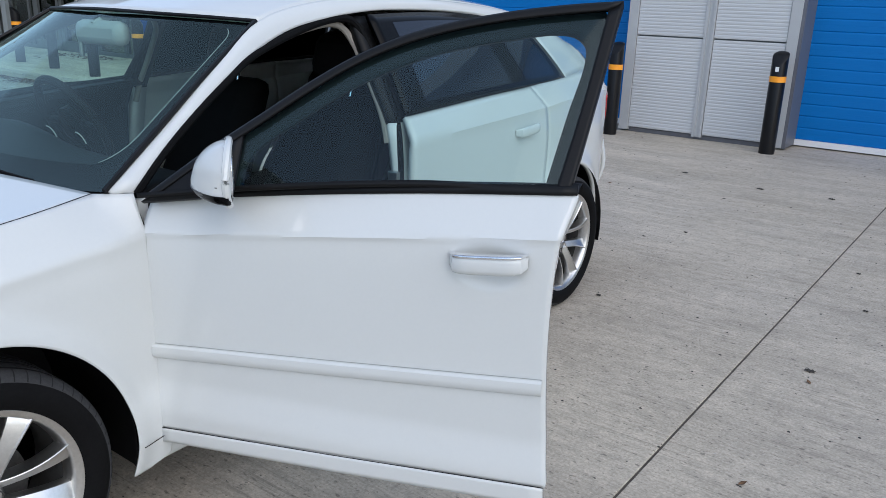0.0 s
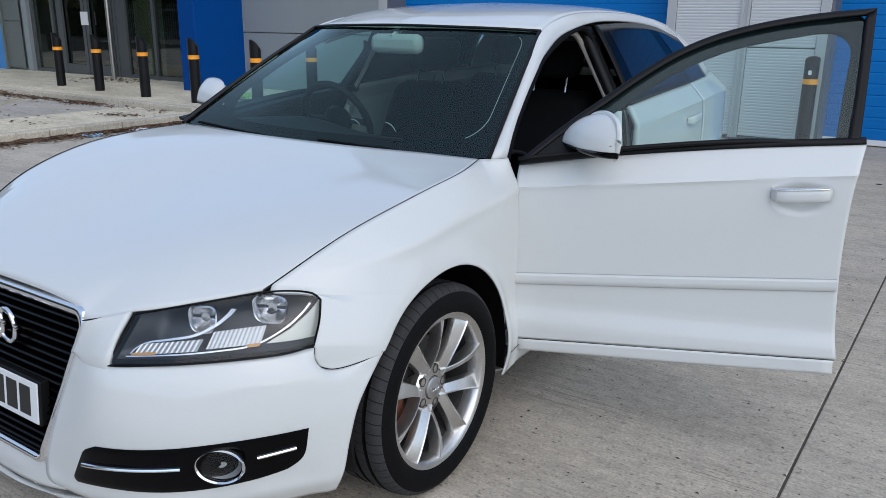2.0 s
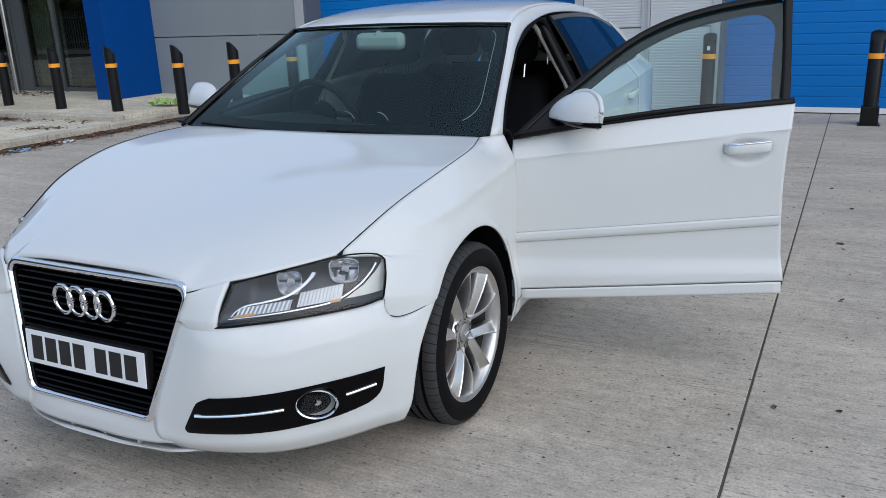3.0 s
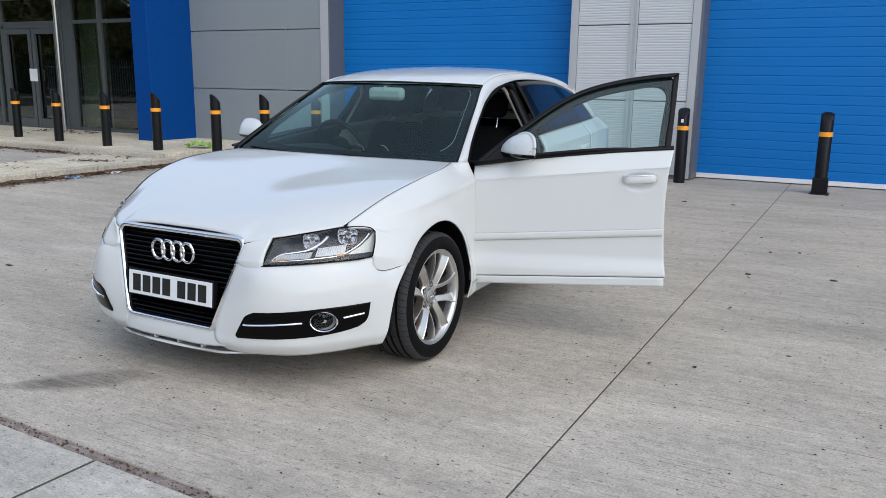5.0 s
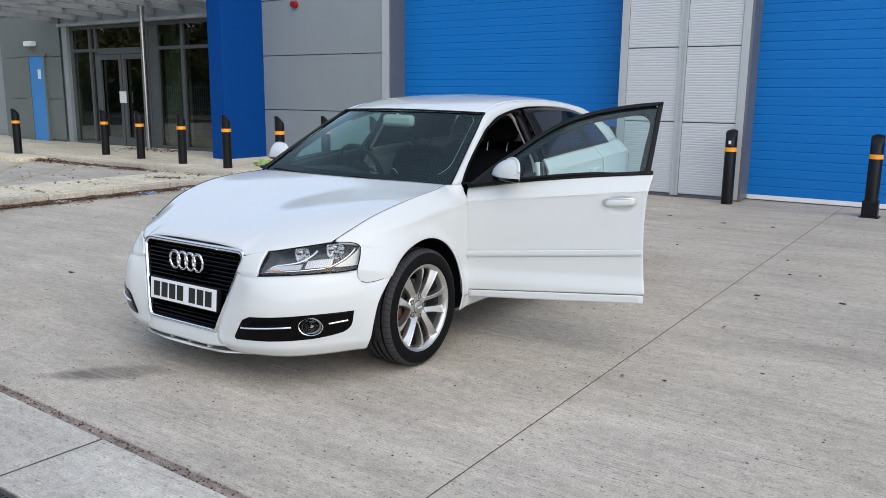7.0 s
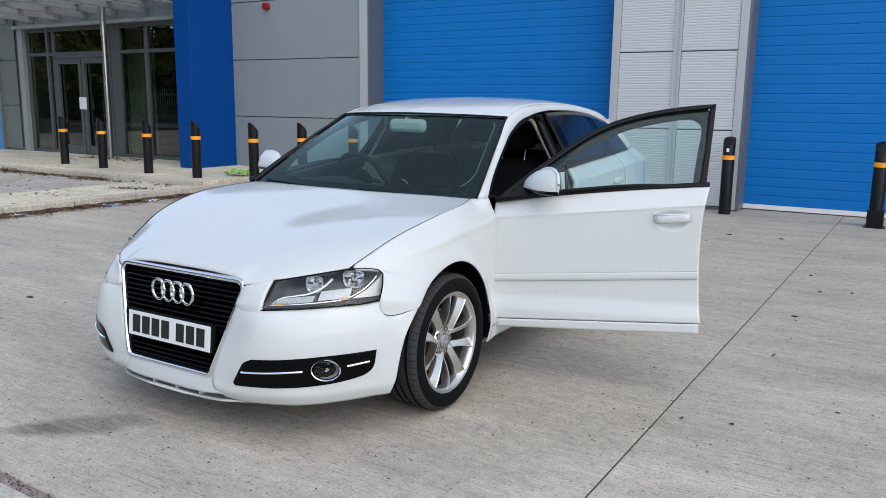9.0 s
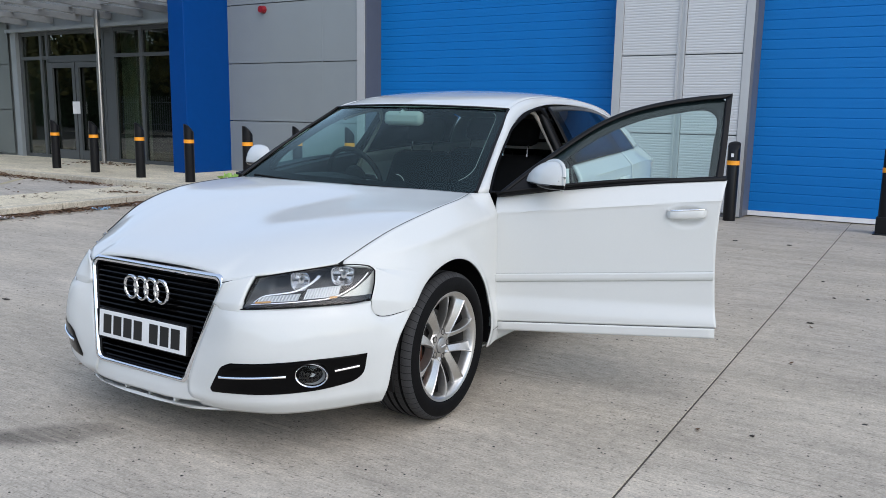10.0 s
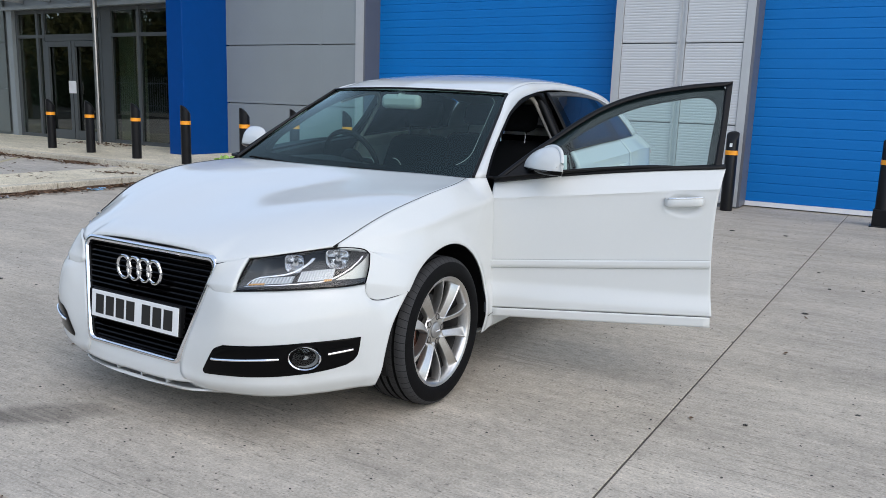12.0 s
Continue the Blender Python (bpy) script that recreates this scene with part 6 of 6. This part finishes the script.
# ---- cabin ----
bm = bmesh.new()
dash = [[(-0.70, 0.42, 0.80), (0, 0.38, 0.80), (0.70, 0.42, 0.80)], [(-0.71, 0.55, 0.885), (-0.35, 0.52, 0.89), (0, 0.50, 0.875), (0.71, 0.55, 0.88)],
        [(-0.71, 0.72, 0.90), (-0.37, 0.73, 0.925), (0, 0.72, 0.885), (0.71, 0.72, 0.885)], [(-0.71, 0.79, 0.86), (-0.37, 0.80, 0.88), (0, 0.78, 0.85), (0.71, 0.78, 0.85)], [(-0.71, 0.76, 0.55), (0, 0.76, 0.5), (0.71, 0.76, 0.55)]]
grid(bm, loft(dash, 30, 24))
cpart("dashboard", bm, DASH, thick=0.01)
for x in (-0.085, 0.095):
    bm = bmesh.new()
    tube(bm, [(x + 0.042 * math.cos(a), 0.712 - 0.010 * math.sin(a), 0.898 + 0.040 * math.sin(a)) for a in np.linspace(0.2, 1.7, 14)], 0.0018, 6)
    cpart("air_vent_ring", bm, GREYPLASTIC, label="pale ring of an air vent")
wc, wt = Vector((-0.40, 0.957, 0.887)), Matrix.Rotation(radians(118), 4, "X")
bm = bmesh.new()
tube(bm, [wc + wt @ Vector((0.185 * math.cos(2 * math.pi * k / 40), 0.185 * math.sin(2 * math.pi * k / 40), 0)) for k in range(40)], 0.0155, 10, closed=True)
for a in (0, 180, 270):
    tube(bm, [wc + wt @ Vector((0.05 * math.cos(radians(a)), 0.05 * math.sin(radians(a)), -0.01)), wc + wt @ Vector((0.18 * math.cos(radians(a)), 0.18 * math.sin(radians(a)), 0))], 0.014, 8)
lathe_bm = lathe(bmesh.new(), [(-0.03, 0.03), (-0.02, 0.068), (0.012, 0.072), (0.026, 0.05), (0.03, 0.0005)], 24, "z")
lathe_bm.transform(Matrix.Translation(wc) @ wt)
cpart("steering_wheel", bm, DASH)
cpart("steering_boss", lathe_bm, DASH)


def seat(x, y, w=0.5):
    s = new("seat")
    s.parent = car
    s.location = Vector((x + lean(x, y, 0.9), y, 0)) - CAR0
    bm = bmesh.new()
    box(bm, -w / 2, -0.30, 0.30, w / 2, 0.22, 0.52)
    part("cushion", bm, FABRIC, s, bevel=0.06)
    bm = bmesh.new()
    for v in box(bm, -w / 2, 0.12, 0.42, w / 2, 0.28, 1.02):
        v.co.y += (v.co.z - 0.42) * 0.42
        v.co.x *= 1 - max(0, v.co.z - 0.5) * 0.35
    part("backrest", bm, FABRIC, s, bevel=0.06)
    bm = bmesh.new()
    for v in box(bm, -0.13, 0.39, 1.075, 0.13, 0.50, 1.235):
        v.co.y += (v.co.z - 1.07) * 0.3
    part("headrest", bm, FABRIC, s, bevel=0.045)
    for px in (-0.078, 0.078):
        bm = bmesh.new()
        tube(bm, [(px, 0.41, 0.98), (px, 0.44, 1.10)], 0.006, 8)
        part("headrest_post", bm, CHROME, s, "silver headrest post")


seat(0.37, 1.15)
seat(-0.38, 1.22)
seat(0.36, 1.98, 0.62)
seat(-0.36, 1.98, 0.62)
bm = bmesh.new()
for v in box(bm, -0.112, 0.80, 1.190, 0.145, 0.855, 1.266):
    v.co.y += 0.03 * abs(v.co.x) / 0.125
cpart("rear_view_mirror", bm, GREYPLASTIC, bevel=0.024, label="pale grey rear-view mirror")
bm = bmesh.new()
tube(bm, [(0, 0.84, 1.25), (0, 0.90, 1.282)], 0.012, 10)
cpart("mirror_stalk", bm, GREYPLASTIC)
bm = bmesh.new()
grid(bm, loft([[(-0.56, 1.03, 1.262), (0, 0.93, 1.28), (0.56, 1.03, 1.262)], [(-0.56, 1.6, 1.31), (0, 1.6, 1.345), (0.56, 1.6, 1.31)], [(-0.52, 2.8, 1.20), (0, 2.8, 1.24), (0.52, 2.8, 1.20)]], 12, 12))
cpart("headlining", bm, BEIGE)
bm = bmesh.new()
grid(bm, loft([[(-0.72, 2.9, 0.3), (0, 2.95, 0.3), (0.72, 2.9, 0.3)], [(-0.66, 2.9, 1.0), (0, 2.95, 1.0), (0.66, 2.9, 1.0)]], 8, 4))
cpart("boot_lining", bm, FABRIC)

for sign in (1, -1):
    bm = bmesh.new()
    box(bm, min(sign * 0.70, sign * 0.795), 0.468, 0.28, max(sign * 0.70, sign * 0.795), 0.50, 0.885)
    cpart("hinge_pillar", bm, PAINT, smooth=False, bevel=0.008)


# ---- trees and fence across the yard ----
TREELEAF = mat("tree_leaf", (0.105, 0.098, 0.026), 0.8, vary=0.5, scale=0.5, fine=9)
LEAF = mat("leaf_green", (0.055, 0.068, 0.024), 0.8, vary=0.4, scale=0.6, fine=9)
BARK = mat("bark", (0.09, 0.07, 0.05), 0.9, vary=0.3, bump=0.6)
FENCE = mat("galvanised_steel", (0.30, 0.31, 0.32), 0.5, 0.6, vary=0.1)
rng = random.Random(7)


def tree(x, y, h):
    t = base("tree", "leafy green tree behind the yard fence", "tree", (x, y, -0.03), "trees round the yard")
    bm = bmesh.new()
    tube(bm, [(0, 0, 0), (0.1, 0.05, h * 0.3), (0.05, 0.2, h * 0.62)], 0.22, 8)
    for k in range(7):
        a, z = k * 0.9 + rng.random(), h * (0.25 + 0.06 * k)
        r = h * rng.uniform(0.18, 0.3)
        tube(bm, [(0.05, 0.05, z), (r * 0.5 * math.cos(a), r * 0.5 * math.sin(a), z + h * 0.1), (r * math.cos(a), r * math.sin(a), z + h * 0.24)], 0.07, 6)
    part("trunk", bm, BARK, t)
    vs, fs = [], []
    for k in range(46):
        a, u = rng.uniform(0, 6.28), rng.random()
        zc = h * (0.18 + 0.78 * u)
        rad = h * 0.34 * math.sin(math.pi * min(1, 0.18 + 0.8 * u)) ** 0.7 * math.sqrt(rng.random())
        c = Vector((rad * math.cos(a), rad * math.sin(a), zc))
        s = h * rng.uniform(0.05, 0.11)
        for q in range(42):
            d = Vector((rng.gauss(0, 1), rng.gauss(0, 1), rng.gauss(0, 0.8)))
            p = c + d * s * 0.55
            e = Vector((rng.gauss(0, 1), rng.gauss(0, 1), rng.gauss(0, 1))).normalized() * rng.uniform(0.12, 0.24)
            f = e.cross(Vector((rng.gauss(0, 1), rng.gauss(0, 1), rng.gauss(0, 1)))).normalized() * rng.uniform(0.07, 0.13)
            n = len(vs)
            vs += [p - e, p + f, p + e, p - f]
            fs.append((n, n + 1, n + 2, n + 3))
    me = bpy.data.meshes.new("crown")
    me.from_pydata(vs, [], fs)
    me.materials.append(TREELEAF)
    new("crown", me).parent = t
    return t


first_tree = tree(-9, -17, 8.5)
for x, y, sc, turn in ((-15, -16, 1.1, 40), (-21, -13, 1.2, 230), (-26, -8, 1.15, 310), (-30, -1, 1.2, 60), (-33, 7, 1.2, 100), (-12, -20, 1.25, 170), (-27, -15, 1.3, 20), (-35, -9, 1.3, 150)):
    c = copy_thing(first_tree, pose(x, y, -0.03, 0, 0, turn))
    c.scale = (sc, sc, sc)

fence = base("palisade_fence", "grey steel palisade fence along the yard", "fence", (0, -13, 0))
bm = bmesh.new()
for v in box(bm, -0.035, -0.012, -0.03, 0.035, 0.012, 2.1):
    v.co.x *= 0.35 if v.co.z > 1 else 1
pale = part("pale", bm, FENCE, fence, smooth=False)
pale.location = (-42, 0, 0)
for k in range(1, 300):
    o = pale.copy()
    scene.collection.objects.link(o)
    o.location = (-42 + k * 0.2, 0, 0)
for z in (0.4, 1.7):
    bm = bmesh.new()
    box(bm, -42.2, 0.014, z, 18.2, 0.05, z + 0.05)
    part("fence_rail", bm, FENCE, fence, smooth=False)


# the dense hedgerow behind the fence
vs, fs = [], []
for k in range(34000):
    x = rng.uniform(-60, 24)
    tall = 1.9 + 5.7 * min(max((-12 - x) / 9, 0), 1) + (1.6 * math.sin(x * 0.5) + math.sin(x * 1.37 + 1)) * (0.25 if x > -14 else 1)
    p = Vector((x, -15.6 + rng.gauss(0, 0.7) + 0.5 * math.sin(x * 0.8), rng.random() ** 0.85 * tall))
    e = Vector((rng.gauss(0, 1), rng.gauss(0, 1), rng.gauss(0, 1))).normalized() * rng.uniform(0.10, 0.22)
    f = e.cross(Vector((rng.gauss(0, 1), rng.gauss(0, 1), rng.gauss(0, 1)))).normalized() * rng.uniform(0.06, 0.13)
    n = len(vs)
    vs += [p - e, p + f, p + e, p - f]
    fs.append((n, n + 1, n + 2, n + 3))
for k in range(168):
    x, n = -60 + 0.5 * k, len(vs)
    for q in (x, x + 0.5):
        vs += [Vector((q, -16.9, -0.03)), Vector((q, -16.9 + 0.3 * math.sin(q * 2.3), 1.6 + 5.4 * min(max((-12 - q) / 9, 0), 1) + (1.5 * math.sin(q * 0.5) + math.sin(q * 1.37 + 1) + 0.5 * math.sin(q * 5.1)) * (0.22 if q > -14 else 1)))]
    fs.append((n, n + 2, n + 3, n + 1))
me = bpy.data.meshes.new("hedgerow")
me.from_pydata(vs, [], fs)
me.materials.append(LEAF)
tagged(new("hedgerow", me), "dense dark green hedgerow behind the steel fence", "hedge", kind="stuff")


# ---- litter and marks on the yard ----
LEAFBROWN = mat("dead_leaf", (0.13, 0.072, 0.036), 0.85, vary=0.85, scale=9, fine=60)
MULCH = mat("leaf_mulch", (0.085, 0.052, 0.032), 0.95, vary=0.6, scale=25, fine=90, bump=1.0)
STONE = mat("grit", (0.05, 0.045, 0.04), 0.9, vary=0.5, scale=5)
PALESTONE = mat("pale_grit", (0.42, 0.40, 0.36), 0.9, vary=0.3, scale=5)
PAPER = mat("paper", (0.72, 0.74, 0.78), 0.8, vary=0.05)
GREENBAG = mat("green_plastic", (0.30, 0.48, 0.10), 0.4, vary=0.25)
PALEBLUE = mat("blue_plastic", (0.25, 0.45, 0.65), 0.4, vary=0.2)


def scatter(name, label, category, spots, size, material, flat=0.4, leafy=False):
    """Many small bits on the ground, joined into one."""
    vs, fs = [], []
    for x, y, z in spots:
        s = size * rng.uniform(0.5, 1.6)
        a = rng.uniform(0, 6.28)
        n = len(vs)
        if leafy:
            c, d = Vector((math.cos(a), math.sin(a), 0)) * s, Vector((-math.sin(a), math.cos(a), 0)) * s * 0.5
            e = s * rng.uniform(0.1, 0.5)
            p = Vector((x, y, z + 0.003))
            vs += [p - c, p - d * 0.9 + Vector((0, 0, e * 0.4)), p + c + Vector((0, 0, e)), p + d + Vector((0, 0, e * 0.7)), p + Vector((0, 0, e * 0.1))]
            fs += [(n, n + 1, n + 4), (n + 1, n + 2, n + 4), (n + 2, n + 3, n + 4), (n + 3, n, n + 4)]
        else:
            for k in range(5):
                r = s * rng.uniform(0.6, 1.1)
                vs.append((x + r * math.cos(a + k * 1.257), y + r * 0.7 * math.sin(a + k * 1.257), z - 0.001))
            vs.append((x, y, z + s * flat))
            fs += [(n + k, n + (k + 1) % 5, n + 5) for k in range(5)]
    me = bpy.data.meshes.new(name)
    me.from_pydata([tuple(v) for v in vs], [], fs)
    me.materials.append(material)
    return tagged(new(name, me), label, category, kind="stuff")


yard = lambda n: [(rng.uniform(-6.2, 7), rng.uniform(-1.4, 8), 0.0) for _ in range(n)]
scatter("dark_grit", "dark grit and crumbs scattered over the concrete", "grit", yard(3200), 0.0065, STONE)
scatter("pale_grit", "pale grit scattered over the concrete", "grit", yard(700), 0.004, PALESTONE)
scatter("bark_bits", "small dark scraps of bark and dirt on the concrete", "debris", yard(110), 0.013, STONE, 0.25)
scatter("fallen_leaves", "brown dead leaves lying on the concrete", "leaves", yard(34), 0.017, LEAFBROWN, leafy=True)
crumbs = [(x, jy(x, rng.gauss(0, 0.017)), -0.004) for x in (rng.uniform(-3, 6) for _ in range(900))]
scatter("joint_crumbs", "brown grit and crumbs lying along the wide joint", "grit", crumbs, 0.006, MULCH, 0.5)
bm = bmesh.new()
bank = []
for k in range(150):
    y = -2.0 + 9.4 * k / 149
    w = 0.15 + 0.09 * noise.noise((0.0, y * 1.3, 3.0)) + 0.04 * noise.noise((0.0, y * 5, 1.0))
    bank.append([(KX + 0.002 + w * f, y + 0.03 * noise.noise((f * 4, y * 4, 0)), 0.03 * (1 - f) ** 1.3 * (1 + 0.7 * noise.noise((f * 5, y * 7, 2.0))) - 0.002 * f) for f in np.linspace(0, 1, 7)])
grid(bm, bank)
outward(bm, (KX, 3, -2))
tagged(part("litter_bank", bm, MULCH, smooth=False), "dark brown leaf mulch banked along the kerb", "leaves", kind="stuff")
gutter = [(KX + abs(rng.gauss(0, 0.17)), rng.uniform(-2, 7.4), 0.008 + 0.014 * rng.random()) for _ in range(3400)]
scatter("gutter_leaves", "brown leaf litter gathered along the kerb", "leaves", gutter, 0.026, LEAFBROWN, leafy=True)
inner = [(x, 5.18 - abs(rng.gauss(0, 0.14)), 0.085 if x < -8 else 0.092) for x in (rng.choice((rng.uniform(-13.5, -7), rng.gauss(-10.4, 0.5), rng.gauss(-9.0, 0.3))) for _ in range(700))]
strip = [(rng.gauss(cx, 0.16), rng.gauss(cy, 0.07), 0.092) for cx, cy, n in ((-7.26, 4.45, 60), (-7.05, 4.55, 30), (-7.16, 2.37, 18), (-7.4, 3.3, 14)) for _ in range(n)]
strip += [(rng.uniform(-7.9, -6.8), rng.uniform(0, 5), 0.092) for _ in range(60)] + [(rng.uniform(-13, -8.1), rng.uniform(0.5, 5), 0.084) for _ in range(120)]
scatter("strip_leaves", "brown leaf bits lying on the pale pavement strip", "leaves", strip, 0.026, LEAFBROWN, leafy=True)
scatter("kerb_leaves", "brown leaf litter under the inner kerb", "leaves", inner, 0.03, LEAFBROWN, leafy=True)
heap = [(-11.6 + rng.gauss(0, 0.5), 5.0 + rng.gauss(0, 0.12), 0.087 + abs(rng.gauss(0, 0.015))) for _ in range(260)]
scatter("leaf_heap", "heap of brown leaves in the corner of the bay", "leaves", heap, 0.035, LEAFBROWN, leafy=True)
porch = [(rng.uniform(-12.6, -10.8), 7.5 + rng.gauss(0, 0.2), PZ) for _ in range(160)]
scatter("porch_leaves", "brown leaves blown against the entrance", "leaves", porch, 0.035, LEAFBROWN, leafy=True)


def crumpled(name, label, x, y, z, w, d, h, material):
    bm = bmesh.new()
    n = 9
    rows = [[(x + w * (i / (n - 1) - 0.5) + 0.1 * w * noise.noise((i * 0.9, j * 0.7, x)), y + d * (j / (n - 1) - 0.5) + 0.1 * d * noise.noise((i, j, y)),
              z + 0.003 + h * max(0, 0.5 + noise.noise((i * 0.6 + x, j * 0.6 + y, 1)))) for i in range(n)] for j in range(n)]
    grid(bm, rows)
    return tagged(part(name, bm, material, smooth=False, thick=0.002), label, "litter")


crumpled("plastic_bag", "crumpled green plastic bag on the pavement", -6.95, 6.35, PZ, 0.45, 0.25, 0.12, GREENBAG)
crumpled("paper_scrap", "white paper scrap among the leaves by the kerb", KX + 0.12, 4.15, 0, 0.16, 0.22, 0.02, PAPER)
crumpled("paper_scrap", "white paper scrap among the leaves by the kerb", KX + 0.15, 2.3, 0, 0.12, 0.16, 0.03, PAPER)
crumpled("plastic_scrap", "pale blue plastic scrap lying in the gutter", KX + 0.2, 3.5, 0, 0.14, 0.18, 0.03, PALEBLUE)
crumpled("dark_scrap", "flat dark scrap of wood on the concrete", -2.9, 1.35, 0, 0.16, 0.05, 0.012, STONE)

for x, y, w in ((0.22, 6.04, 0.10), (0.90, 5.85, 0.12), (1.42, 5.88, 0.10), (2.04, 3.45, 0.05), (2.25, 3.54, 0.05), (1.98, 2.58, 0.09), (2.52, 2.69, 0.11), (0.96, 2.80, 0.05), (0.89, 4.20, 0.05), (2.00, 0.49, 0.04), (-2.59, 0.13, 0.12), (1.91, 4.05, 0.05)):
    crumpled("leaf_scrap", "dark curled leaf scrap lying on the concrete", x, y, 0, 0.42 * w, w * 0.20, 0.007, STONE)
